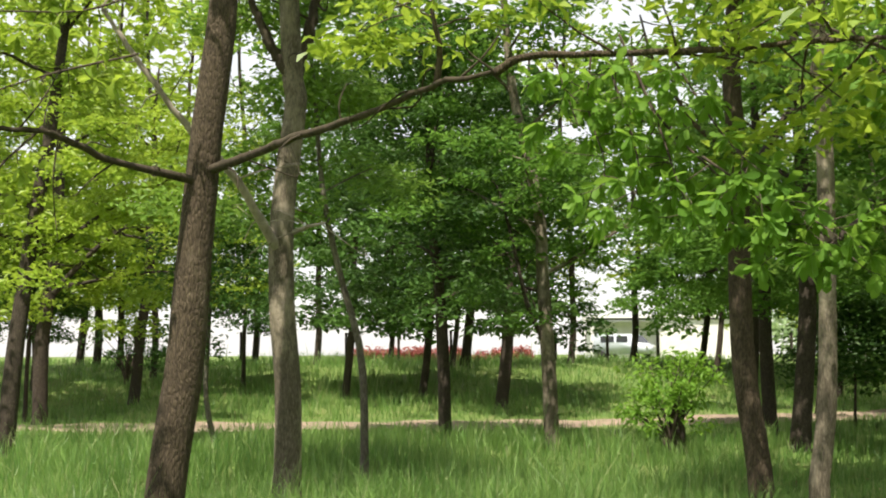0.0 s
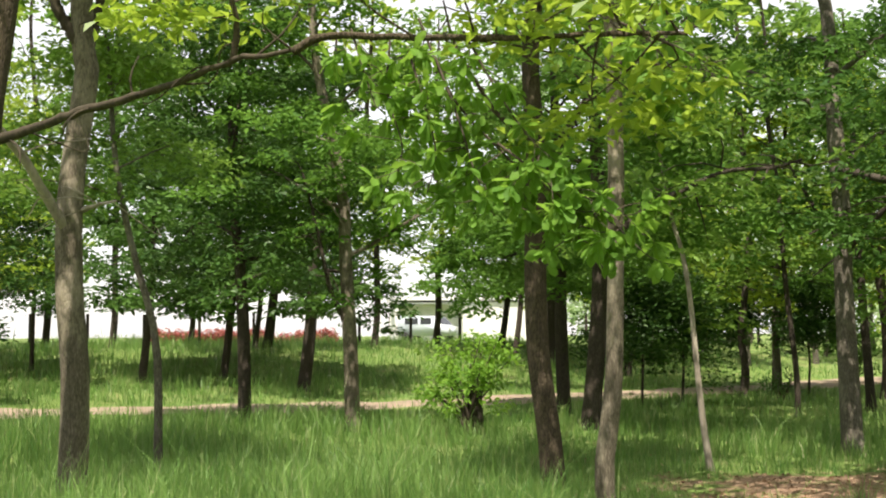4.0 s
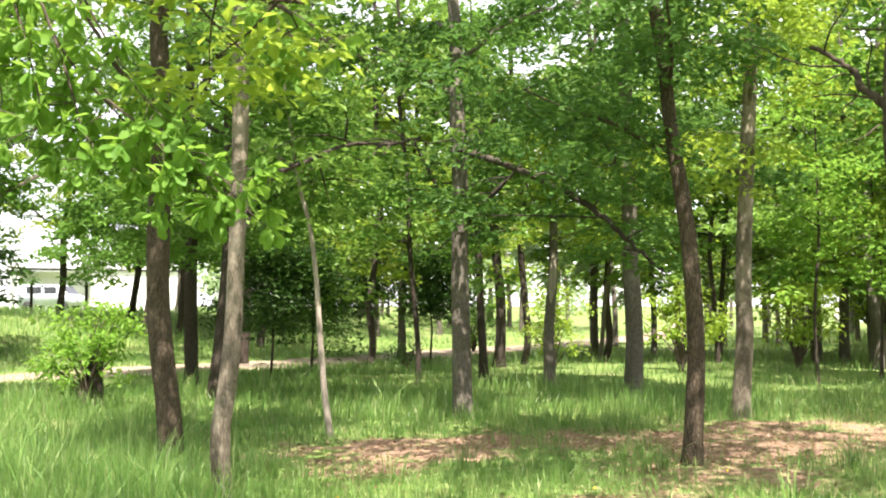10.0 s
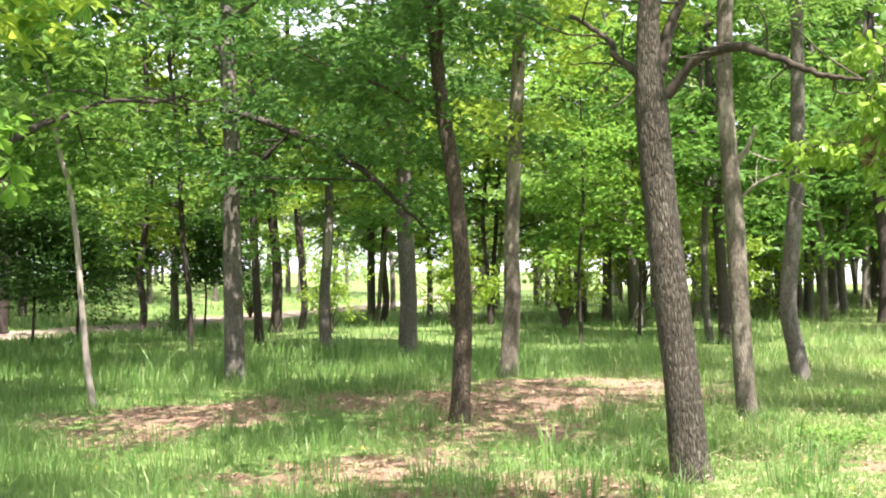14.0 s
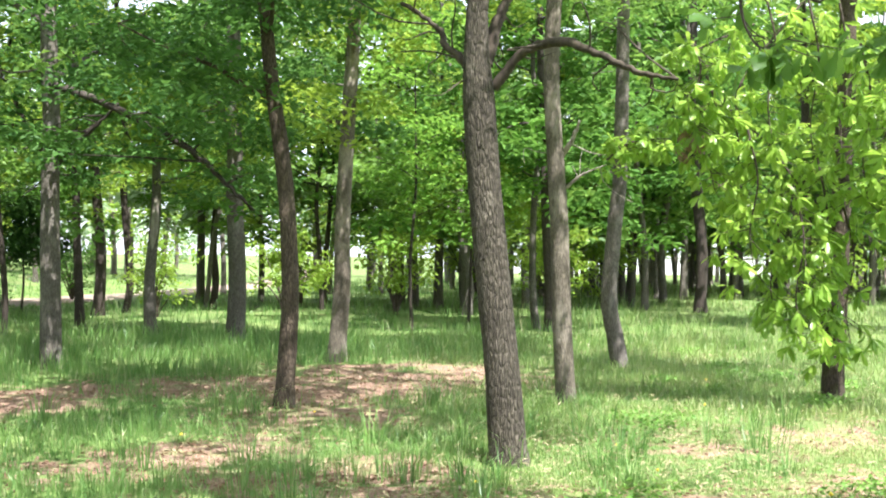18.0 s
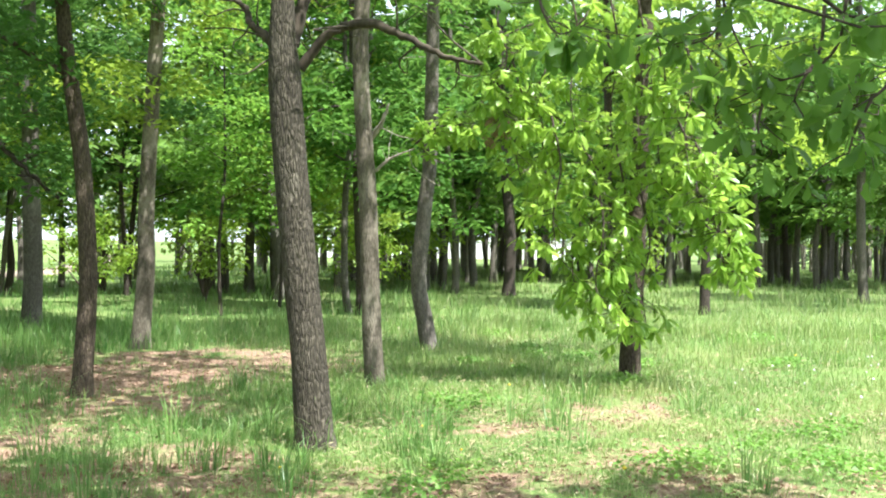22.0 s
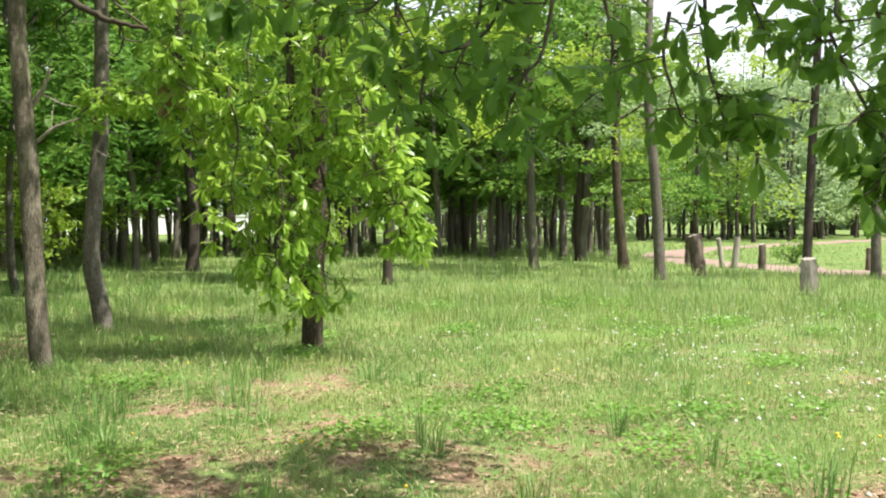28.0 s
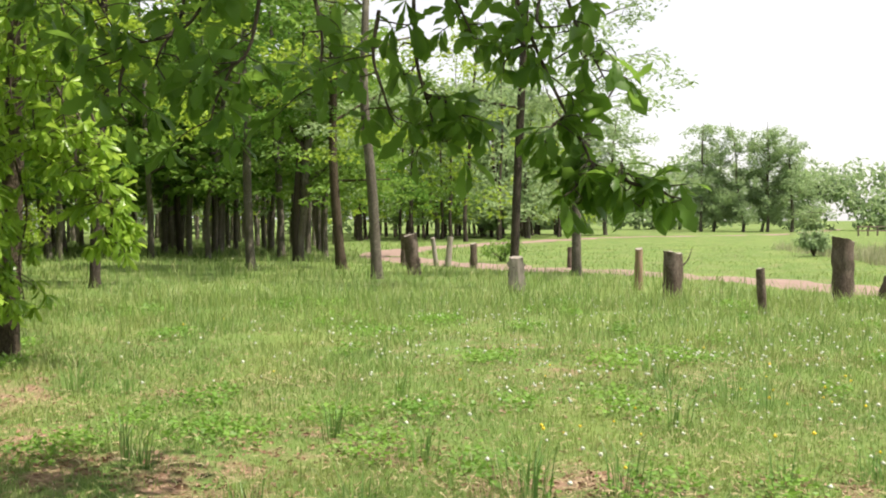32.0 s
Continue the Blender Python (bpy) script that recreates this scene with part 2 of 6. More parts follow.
CAR_GLASS = mottled("car_glass", (0.02, 0.025, 0.03), (0.04, 0.045, 0.05), 1.0, 0.08, 0, 0, spec=0.6)
RUBBER = mottled("tyre_rubber", (0.02, 0.02, 0.02), (0.035, 0.035, 0.035), 10, 0.8, 0)


def ground_mat():
    """Short turf and straw over soil; leaf litter where the ground is bare."""
    m, t, p = material("turf")
    a = t.nodes.new("ShaderNodeAttribute")
    a.attribute_name = "bare"
    v = coords(t)
    fine, mid, wide = noise_tex(t, v, 34, 6, 0.7), noise_tex(t, v, 3.1, 5), noise_tex(t, v, 0.35, 4)
    green = ramp(t, fine, [(0.3, (0.05, 0.09, 0.025)), (0.55, (0.115, 0.185, 0.048)), (0.75, (0.22, 0.29, 0.1))])
    straw = ramp(t, fine, [(0.3, (0.13, 0.09, 0.05)), (0.55, (0.3, 0.25, 0.14)), (0.75, (0.46, 0.4, 0.26))])
    green = mixed(t, ramp(t, noise_tex(t, v, 0.9, 6, 0.7), [(0.5, (0, 0, 0)), (0.72, (0.7, 0.7, 0.7))]), green, straw)
    green = mixed(t, ramp(t, wide, [(0.45, (0, 0, 0)), (0.65, (0.5, 0.5, 0.5))]), green, (0.19, 0.25, 0.07))
    soil = ramp(t, fine, [(0.25, (0.085, 0.05, 0.032)), (0.5, (0.23, 0.15, 0.1)), (0.75, (0.46, 0.34, 0.25))])
    edge = t.nodes.new("ShaderNodeMath")
    edge.operation = "ADD"
    link(t, a.outputs["Fac"], edge.inputs[0])
    ctr = t.nodes.new("ShaderNodeMath")
    ctr.operation = "MULTIPLY_ADD"
    link(t, mid, ctr.inputs[0])
    ctr.inputs[1].default_value, ctr.inputs[2].default_value = 2.8, -1.42
    link(t, ctr.outputs[0], edge.inputs[1])
    k = ramp(t, edge.outputs[0], [(0.25, (0, 0, 0)), (0.75, (1, 1, 1))])
    link(t, mixed(t, k, green, soil), p.inputs["Base Color"])
    p.inputs["Roughness"].default_value = 0.95
    p.inputs["Specular IOR Level"].default_value = 0.1
    bump(t, p, fine, 0.6, 0.03)
    return m


TURF = ground_mat()
UP = np.array((0.0, 0.0, 1.0))


# ---- mesh helpers ----
def mesh(name, verts, faces, mat, smooth=False):
    """A mesh from arrays: verts (n, 3) and faces, an (m, k) array or a list of such arrays."""
    me = bpy.data.meshes.new(name)
    verts = np.asarray(verts, float)
    groups = [np.asarray(g, int) for g in (faces if isinstance(faces, list) else [faces]) if len(g)]
    loops = np.concatenate([g.ravel() for g in groups])
    sizes = np.concatenate([np.full(len(g), g.shape[1]) for g in groups])
    me.vertices.add(len(verts))
    me.vertices.foreach_set("co", verts.ravel())
    me.loops.add(len(loops))
    me.loops.foreach_set("vertex_index", loops)
    me.polygons.add(len(sizes))
    me.polygons.foreach_set("loop_start", np.concatenate(([0], np.cumsum(sizes)[:-1])))
    me.polygons.foreach_set("use_smooth", np.full(len(sizes), smooth))
    me.update(calc_edges=True)
    me.materials.append(mat)
    return me


def thing(name, x, y, z, label, category, group="", kind=""):
    ob = new(name)
    ob.location = (x, y, z)
    ob.empty_display_size = 0.2
    return tagged(ob, label, category, group, kind)


def part(name, me, parent, label=""):
    ob = new(name, me)
    ob.parent = parent
    return tagged(ob, label)


def bm_mesh(name, bm, mat, smooth=False):
    me = bpy.data.meshes.new(name)
    for f in bm.faces:
        f.smooth = smooth
    bm.to_mesh(me)
    bm.free()
    me.materials.append(mat)
    return me


def box(name, size, at, mat, bevel=0.01):
    """A bevelled box mesh, its base centre at the point given."""
    bm = bmesh.new()
    bmesh.ops.create_cube(bm, size=1)
    bmesh.ops.scale(bm, vec=size, verts=bm.verts)
    bmesh.ops.translate(bm, vec=(at[0], at[1], at[2] + size[2] / 2), verts=bm.verts)
    if bevel:
        bmesh.ops.bevel(bm, geom=bm.edges[:], offset=bevel, segments=2, affect="EDGES")
    return bm_mesh(name, bm, mat)


def smooth_line(pts, n):
    """n points along a Catmull-Rom curve through pts."""
    p = np.asarray(pts, float)
    q = np.vstack([2 * p[0] - p[1], p, 2 * p[-1] - p[-2]])
    u = np.linspace(0, len(p) - 1 - 1e-6, n)
    i = u.astype(int)
    f = (u - i)[:, None]
    a, b, c, d = q[i], q[i + 1], q[i + 2], q[i + 3]
    return 0.5 * (2 * b + (c - a) * f + (2 * a - 5 * b + 4 * c - d) * f ** 2 + (3 * b - a - 3 * c + d) * f ** 3)


def tube(line, radii, sides, rng, rough=0.0, flare=0.0):
    """A tapered, slightly uneven tube along a line, closed at its tip."""
    line = np.asarray(line, float)
    n = len(line)
    d = np.gradient(line, axis=0)
    d /= np.linalg.norm(d, axis=1)[:, None] + 1e-9
    ref = np.array((1.0, 0.13, 0.07)) if abs(d[0][2]) > 0.6 else UP
    s = np.cross(d, ref)
    s /= np.linalg.norm(s, axis=1)[:, None] + 1e-9
    w = np.cross(s, d)
    a = np.linspace(0, 2 * np.pi, sides, endpoint=False)
    r = np.asarray(radii, float)[:, None] * np.ones((1, sides))
    if rough:
        ph = rng.uniform(0, 6.28, 4)
        h = np.linspace(0, 1, n)[:, None]
        r = r * (1 + rough * (np.sin(2 * a + ph[0] + 5 * h) * 0.6 + np.sin(3 * a + ph[1] - 7 * h) * 0.5 + np.sin(17 * h + ph[2]) * 0.5)
                 + rough * 0.5 * rng.standard_normal((n, sides)))
    if flare:
        hh = (line[:, 2] - line[0, 2])[:, None]
        r = r * (1 + flare * np.exp(-hh / 0.16) * (1 + 0.45 * np.sin(4 * a + rng.uniform(0, 6))))
    v = line[:, None] + s[:, None] * (np.cos(a) * r)[..., None] + w[:, None] * (np.sin(a) * r)[..., None]
    i, j = np.meshgrid(np.arange(n - 1), np.arange(sides), indexing="ij")
    k = (j + 1) % sides
    f = np.stack([i * sides + j, i * sides + k, (i + 1) * sides + k, (i + 1) * sides + j], -1).reshape(-1, 4)
    v = np.vstack([v.reshape(-1, 3), line[-1] + d[-1] * r[-1].mean()])
    tip = len(v) - 1
    j = np.arange(sides)
    cap = np.stack([(n - 1) * sides + j, (n - 1) * sides + (j + 1) % sides, np.full(sides, tip)], -1)
    return v, f, cap


def join_tubes(tubes):
    vs, qs, ts, o = [], [], [], 0
    for v, q, t in tubes:
        vs.append(v), qs.append(q + o), ts.append(t + o)
        o += len(v)
    return np.vstack(vs), [np.vstack(qs), np.vstack(ts)]


def leaf_verts(c, size, rng, droop=0.5, spread=0.55, width=0.42):
    """Folded four-point leaves with their stalks at the points c: vertices and faces."""
    n = len(c)
    az = rng.uniform(0, 2 * np.pi, n)
    el = -droop * rng.uniform(0.0, 1.6, n) + 0.25 * rng.standard_normal(n)
    d = np.stack([np.cos(az) * np.cos(el), np.sin(az) * np.cos(el), np.sin(el)], 1)
    up = UP + spread * rng.standard_normal((n, 3))
    s = np.cross(d, up)
    s /= np.linalg.norm(s, axis=1)[:, None] + 1e-9
    nn = np.cross(s, d)
    L = (size * rng.uniform(0.65, 1.2, n))[:, None]
    w = L * width * rng.uniform(0.8, 1.2, n)[:, None] * 0.5
    mid = c + d * L * 0.58 + nn * L * 0.08
    v = np.stack([c, mid + s * w, c + d * L - nn * L * 0.12, mid - s * w], 1)
    return v.reshape(-1, 3), np.arange(n * 4).reshape(-1, 4)


OUTLINE = ((0.0, 0.015), (0.16, 0.055), (0.32, 0.125), (0.41, 0.105), (0.55, 0.19), (0.64, 0.165), (0.78, 0.205), (0.91, 0.12))


def leaf_detail(c, d, up, size, rng, curl=0.35, slim=1.0):
    """Lobed oak leaves, widest towards the tip, with a folded, drooping blade of 30 triangles each."""
    n = len(c)
    d = d / (np.linalg.norm(d, axis=1)[:, None] + 1e-9)
    s = np.cross(d, up)
    s /= np.linalg.norm(s, axis=1)[:, None] + 1e-9
    nn = np.cross(s, d)
    L = (size * rng.uniform(0.7, 1.2, n))[:, None]
    cu = (curl * rng.uniform(0.2, 1.6, n))[:, None]
    rows = []
    for u, h in OUTLINE:
        h = h * slim
        m = c + d * L * u - nn * L * cu * u * u
        wob = 1 + 0.12 * rng.standard_normal((n, 1))
        rows += [m + s * L * h * wob + nn * L * h * 0.25, m, m - s * L * h * wob + nn * L * h * 0.25]
    rows.append(c + d * L - nn * L * cu)
    v = np.stack(rows, 1)
    k = v.shape[1]
    q = [(3 * i + a, 3 * i + 3 + a, 3 * i + 4 + a, 3 * i + 1 + a) for i in range(len(OUTLINE) - 1) for a in (0, 1)]
    e = 3 * (len(OUTLINE) - 1)
    t = [(e, k - 1, e + 1), (e + 1, k - 1, e + 2)]
    o = (np.arange(n) * k)[:, None, None]
    return v.reshape(-1, 3), [(np.array(q)[None] + o).reshape(-1, 4), (np.array(t)[None] + o).reshape(-1, 3)]


# ---- ground ----
def smoothstep(a, b, x):
    t = np.clip((x - a) / (b - a), 0, 1)
    return t * t * (3 - 2 * t)


PATH_LINE = smooth_line([(-60, 24), (-30, 24.9), (-9.4, 26.0), (-2.7, 26.2), (3, 26.7), (10, 29.2), (15.5, 32.0), (26, 38.0), (40, 48), (58, 66), (80, 92)], 160)


def path_side(x, y):
    """How far beyond the earth path a point lies (negative on this side)."""
    return np.asarray(y) - np.interp(x, PATH_LINE[:, 0], PATH_LINE[:, 1])


def height(x, y):
    x, y = np.asarray(x, float), np.asarray(y, float)
    s = path_side(x, y)
    fade = 1 - smoothstep(14, 50, x)
    bank = 1.3 * smoothstep(1.5, 17, s) * (0.35 + 0.65 * fade)
    wave = 0.03 * np.sin(x * 0.9 + 1.3) * np.sin(y * 0.7) + 0.02 * np.sin(x * 2.3 + y * 1.7)
    return bank + wave


def lattice(i, j, seed):
    h = (i * 374761393 + j * 668265263 + seed * 69069) & 0xFFFFFFFF
    h = ((h ^ (h >> 13)) * 1274126177) & 0xFFFFFFFF
    return ((h ^ (h >> 16)) & 0xFFFF) / 32767.5 - 1.0


def fbm(x, y, freq, octaves=3, seed=0):
    """Uneven natural variation over the ground, about -1 to 1, with no repeat."""
    out, amp = 0.0, 0.62
    for k in range(octaves):
        u, v = np.asarray(x, float) * freq + 31.7 * k, np.asarray(y, float) * freq - 17.3 * k
        i, j = np.floor(u).astype(np.int64), np.floor(v).astype(np.int64)
        f, g = u - i, v - j
        f, g = f * f * (3 - 2 * f), g * g * (3 - 2 * g)
        a = lattice(i, j, seed + k) * (1 - f) + lattice(i + 1, j, seed + k) * f
        b = lattice(i, j + 1, seed + k) * (1 - f) + lattice(i + 1, j + 1, seed + k) * f
        out = out + amp * (a * (1 - g) + b * g)
        amp, freq = amp * 0.55, freq * 2.1
    return out * 1.25


# bare patches: centre, half length and width, turn in degrees, how bare
BARE = ((10.0, 9.9, 2.5, 1.7, 0, 1.0), (6.7, 11.1, 2.6, 1.1, -8, 0.92), (5.0, 10.6, 1.3, 0.7, 20, 0.7), (11.6, 10.9, 1.3, 0.9, 0, 0.75), (8.1, 8.0, 1.5, 0.7, -10, 0.6), (6.0, 7.5, 1.3, 0.5, 35, 0.85), (4.8, 7.5, 0.9, 0.7, 0, 0.62),
        (5.2, 5.7, 1.2, 0.8, 30, 0.72), (4.4, 4.9, 1.2, 1.0, 0, 0.7), (5.9, 4.2, 1.3, 0.6, -40, 0.62), (6.5, 3.1, 1.0, 0.6, -30, 0.55), (9.2, 4.5, 1.5, 0.9, -35, 0.5), (10.4, 3.9, 1.0, 0.5, 0, 0.5), (8.0, 2.9, 1.0, 0.6, 0, 0.42),
        (7.1, 1.9, 1.2, 0.7, 30, 0.46), (8.2, 1.1, 0.9, 0.45, 20, 0.42), (6.9, -0.45, 0.7, 0.4, -15, 0.5), (8.0, 0.5, 0.9, 0.35, 0, 0.4), (10.4, 2.5, 0.6, 0.35, 0, 0.5), (6.5, -2.2, 0.9, 0.5, 10, 0.45), (13, -1.2, 3.0, 1.6, 0, 0.25))


def bareness(x, y):
    """1 where leaf litter and soil show, 0 under closed turf."""
    x, y = np.asarray(x, float), np.asarray(y, float)
    out = np.zeros_like(x)
    wx, wy = x + 0.45 * fbm(x, y, 0.9, 3, 11), y + 0.45 * fbm(x, y, 0.9, 3, 23)
    for cx, cy, a, b, turn, top in BARE:
        c, s = math.cos(radians(turn)), math.sin(radians(turn))
        u, v = ((wx - cx) * c + (wy - cy) * s) / a, (-(wx - cx) * s + (wy - cy) * c) / b
        out = np.maximum(out, top * (1 - smoothstep(0.4, 1.65, np.hypot(u, v))))
    return np.clip(out * (1 + 0.75 * fbm(x, y, 2.0, 4, 5)), 0, 1)


def build_ground():
    r = np.concatenate([[0.0], np.geomspace(1.0, 4.0, 12)[:-1], np.geomspace(4.0, 18.0, 110)[:-1], np.geomspace(18, 3000, 90)])
    a = np.radians(np.arange(0, 360, 0.8))
    R, A = np.meshgrid(r[1:], a, indexing="ij")
    x, y = R * np.sin(A), R * np.cos(A)
    n, m = x.shape
    v = np.vstack([[0, 0, float(height(0, 0))], np.stack([x.ravel(), y.ravel(), height(x, y).ravel()], 1)])
    i, j = np.meshgrid(np.arange(n - 1), np.arange(m), indexing="ij")
    k = (j + 1) % m
    q = np.stack([1 + i * m + j, 1 + i * m + k, 1 + (i + 1) * m + k, 1 + (i + 1) * m + j], -1).reshape(-1, 4)[:, ::-1]
    j = np.arange(m)
    t = np.stack([np.zeros(m, int), 1 + j, 1 + (j + 1) % m], -1)
    me = mesh("ground", v, [q, t], TURF, True)
    at = me.attributes.new("bare", "FLOAT", "POINT")
    at.data.foreach_set("value", bareness(v[:, 0], v[:, 1]))
    ob = new("ground", me)
    tagged(ob, "grassy park ground with patches of bare soil and leaf litter", "ground", kind="structure")


build_ground()


def strip(name, line, wide, mat, label, lift=0.03):
    """A ribbon of ground surface that follows the terrain."""
    line = np.asarray(line)[:, :2]
    d = np.gradient(line, axis=0)
    d /= np.linalg.norm(d, axis=1)[:, None]
    s = np.stack([d[:, 1], -d[:, 0]], 1)
    rng = np.random.default_rng(5)
    cols = np.linspace(-0.5, 0.5, 7)
    w = wide * (1 + 0.025 * rng.standard_normal((len(line), 1)))
    p = line[:, None] + s[:, None] * (cols[None] * w)[..., None]
    z = height(p[..., 0], p[..., 1]) + lift * (1 - (2 * cols[None]) ** 4)
    v = np.dstack([p, z]).reshape(-1, 3)
    n, m = len(line), 7
    i, j = np.meshgrid(np.arange(n - 1), np.arange(m - 1), indexing="ij")
    q = np.stack([i * m + j, i * m + j + 1, (i + 1) * m + j + 1, (i + 1) * m + j], -1).reshape(-1, 4)
    tagged(new(name, mesh(name, v, q, mat, True)), label, "path", kind="structure")


strip("path_earth", PATH_LINE, 3.1, PATH_DIRT, "trodden pale earth path along the foot of a grassy bank")
RED_LINE = smooth_line([(11, -34), (17, -20), (21.0, -11.6), (24.7, -9.3), (29, -7.4), (33, -4.9), (36.5, -1.6), (41, 1.6), (50, 3.3), (60, 1.8), (76, -4), (100, -15), (125, -37), (205, -70)], 120)
strip("path_red", RED_LINE, 2.5, PATH_RED, "reddish earth path curving across the open meadow")


# ---- trees ----
def clump_leaves(centres, radii, counts, sizes, rng, flat=0.4, droop=0.5):
    """Leaves scattered through flattened clumps."""
    vs, fs, o = [], [], 0
    c = np.repeat(centres, counts, axis=0)
    rr = np.repeat(radii, counts)[:, None]
    size = np.repeat(sizes, counts)
    u = rng.standard_normal((len(c), 3))
    u /= np.linalg.norm(u, axis=1)[:, None]
    u *= rng.uniform(0, 1, (len(c), 1)) ** 0.45
    return leaf_verts(c + u * rr * np.array((1, 1, flat)) - UP * (0.28 * rr * np.sum(u[:, :2] ** 2, 1, keepdims=True)), size, rng, droop, 0.45, 0.48)


def oak(x, y, stem, r, tall, low, wide, label, mat=BARK, leaves=LEAF, size=0.13, seed=1, limbs=8, dense=130, limb_lines=(), fine_top=8.0, thin=0.03, fork=0.0, fill=0, twigs=True, flat=0.3, pale_patches=(), lean_to=(0, 0)):
    """A forest tree: its stem through (height, sideways) points, limbs with twigs, and a crown of leaf clumps.
    low: where the crown begins; wide: its radius; limb_lines: limbs of known course as (mesh material, radius, points)."""
    rng = np.random.default_rng(seed)
    z0 = float(height(x, y))
    tree = thing("tree", x, y, z0, label, "tree", "park trees")
    far = math.hypot(x, y)
    right = np.array((y, -x, 0)) / far
    pts = [right * s + UP * (h if i else -0.15) for i, (h, s) in enumerate(stem)]
    h, last = stem[-1][0], pts[-1]
    lean = (pts[-1] - pts[-2]) / max(0.2, stem[-1][0] - stem[-2][0])
    lean = lean * 0.5
    while h < tall - 0.5:
        h += 1.6
        last = last + np.array((lean[0] + rng.normal(0, 0.06), lean[1] + rng.normal(0, 0.06), 1.0)) * 1.6
        pts.append(last)
    line = smooth_line(pts, max(14, int(tall * 2.6)))
    t = np.clip((line[:, 2] - line[0, 2]) / tall, 0, 1)
    rad = r * (1 - t) ** 0.62 * 0.86 + r * 0.14
    if fork:
        rad = rad * (1 - 0.28 * smoothstep(fork - 0.15, fork + 0.35, line[:, 2]))
    v, q, c = tube(line, rad, 14 if far < 25 else 9, rng, thin, 0.32)
    part("trunk", mesh("trunk", v, [q, c], mat, True), tree)
    # pale patches: bare wood on the broken tree, painted sunlight on the forked oak
    for h0, h1, half, smat in pale_patches:
        turn = math.atan2(-y, -x)
        hs, an = np.linspace(h0, h1, 9), np.linspace(-1, 1, 9)
        px, py = np.interp(hs, line[:, 2], line[:, 0]), np.interp(hs, line[:, 2], line[:, 1])
        rr = np.interp(hs, line[:, 2], rad) * 1.0
        taper = np.sin(np.linspace(0.18, np.pi - 0.18, 9)) * rng.uniform(0.75, 1.15, 9)
        ang = turn + half * an[None] * taper[:, None]
        bulge = rr[:, None] * (1.07 + 0.03 * np.cos(an[None] * 1.5)) + 0.02 * (h0 < 0.5) * np.exp(-(hs[:, None] - h0) / 0.2)
        v = np.stack([px[:, None] + bulge * np.cos(ang), py[:, None] + bulge * np.sin(ang), hs[:, None] + 0 * ang], -1).reshape(-1, 3)
        i, j = np.meshgrid(np.arange(8), np.arange(8), indexing="ij")
        part("bark_scar", mesh("bark_scar", v, np.stack([i * 9 + j, i * 9 + j + 1, (i + 1) * 9 + j + 1, (i + 1) * 9 + j], -1).reshape(-1, 4), smat, True), tree, "pale trunk patch for bare wood and for sunlit bark")
    cl, cr = [], []

    def grow(start, direction, length, rad0, clumps=True):
        bend = rng.normal(0, 0.18, 3)
        pts = [start]
        d = np.array(direction, float)
        k = 5
        for i in range(k):
            d = d + bend * 0.35 + np.array((0, 0, -0.10 if i > 1 else 0.10)) + rng.normal(0, 0.1, 3)
            d /= np.linalg.norm(d)
            pts.append(pts[-1] + d * length / k)
        ln = smooth_line(pts, 9)
        tubes = [tube(ln, np.linspace(rad0, rad0 * 0.25, 9), 6 if twigs else 4, rng, 0.04)]
        if clumps:
            for u in np.linspace(0.3, 1.0, max(4, int(length * 2.0))):
                p = ln[min(8, int(u * 8))]
                for _ in range(2):
                    e = p + rng.normal(0, 1, 3) * np.array((0.55, 0.55, 0.28)) * (0.5 + 0.16 * length)
                    cl.append(e), cr.append(rng.uniform(0.4, 0.8))
                    if twigs:
                        tubes.append(tube(smooth_line([p, (p + e) / 2 + rng.normal(0, 0.06, 3), e], 4), (rad0 * 0.22, rad0 * 0.18, rad0 * 0.12, 0.004), 4, rng))
        return tubes

    az0 = rng.uniform(0, 6.28)
    for i in range(limbs):
        u = (i + 0.5) / limbs
        hz = low + (tall - low) * u ** 1.15 * 0.92
        k = int(np.argmin(np.abs(line[:, 2] - hz)))
        az = az0 + i * 2.4 + rng.normal(0, 0.3)
        el = 0.15 + 0.75 * u + rng.normal(0, 0.12)
        length = wide * (1.0 - 0.55 * u) * rng.uniform(0.75, 1.15)
        tubes = grow(line[k], (math.cos(az) * math.cos(el), math.sin(az) * math.cos(el), math.sin(el)), length, max(0.012, rad[k] * 0.42))
        v, f = join_tubes(tubes)
        part("limb", mesh("limb", v, f, mat if far < 40 else TWIG, True), tree)
    for lm, lr, lp in limb_lines:
        ln = smooth_line([np.array(p) - np.array((x, y, z0)) for p in lp], 6 * len(lp))
        ln = ln + rng.normal(0, lr * 0.16, ln.shape) * np.linspace(0, 1, len(ln))[:, None] ** 0.5
        tubes = [tube(ln, np.linspace(lr, lr * 0.35, len(ln)), 8, rng, 0.11)]
        if lm is not DEADWOOD and lm is not DEADBARK:
            for k in range(len(ln) // 3, len(ln), 2):
                e = ln[k] + rng.normal(0, 1, 3) * np.array((0.5, 0.5, 0.25))
                cl.append(e), cr.append(rng.uniform(0.3, 0.5))
                tubes.append(tube(smooth_line([ln[k], (ln[k] + e) / 2 + rng.normal(0, 0.07, 3), e], 4), (lr * 0.3, lr * 0.25, lr * 0.16, 0.004), 5, rng))
        else:
            for k in range(3, len(ln), 4):
                e = ln[k] + rng.normal(0, 1, 3) * np.array((0.3, 0.3, 0.22))
                tubes.append(tube(smooth_line([ln[k], (ln[k] + e) / 2 + rng.normal(0, 0.05, 3), e, e + rng.normal(0, 0.12, 3)], 8), np.linspace(lr * 0.22, 0.0025, 8), 5, rng))
        v, f = join_tubes(tubes)
        part("limb", mesh("limb", v, f, lm, True), tree)
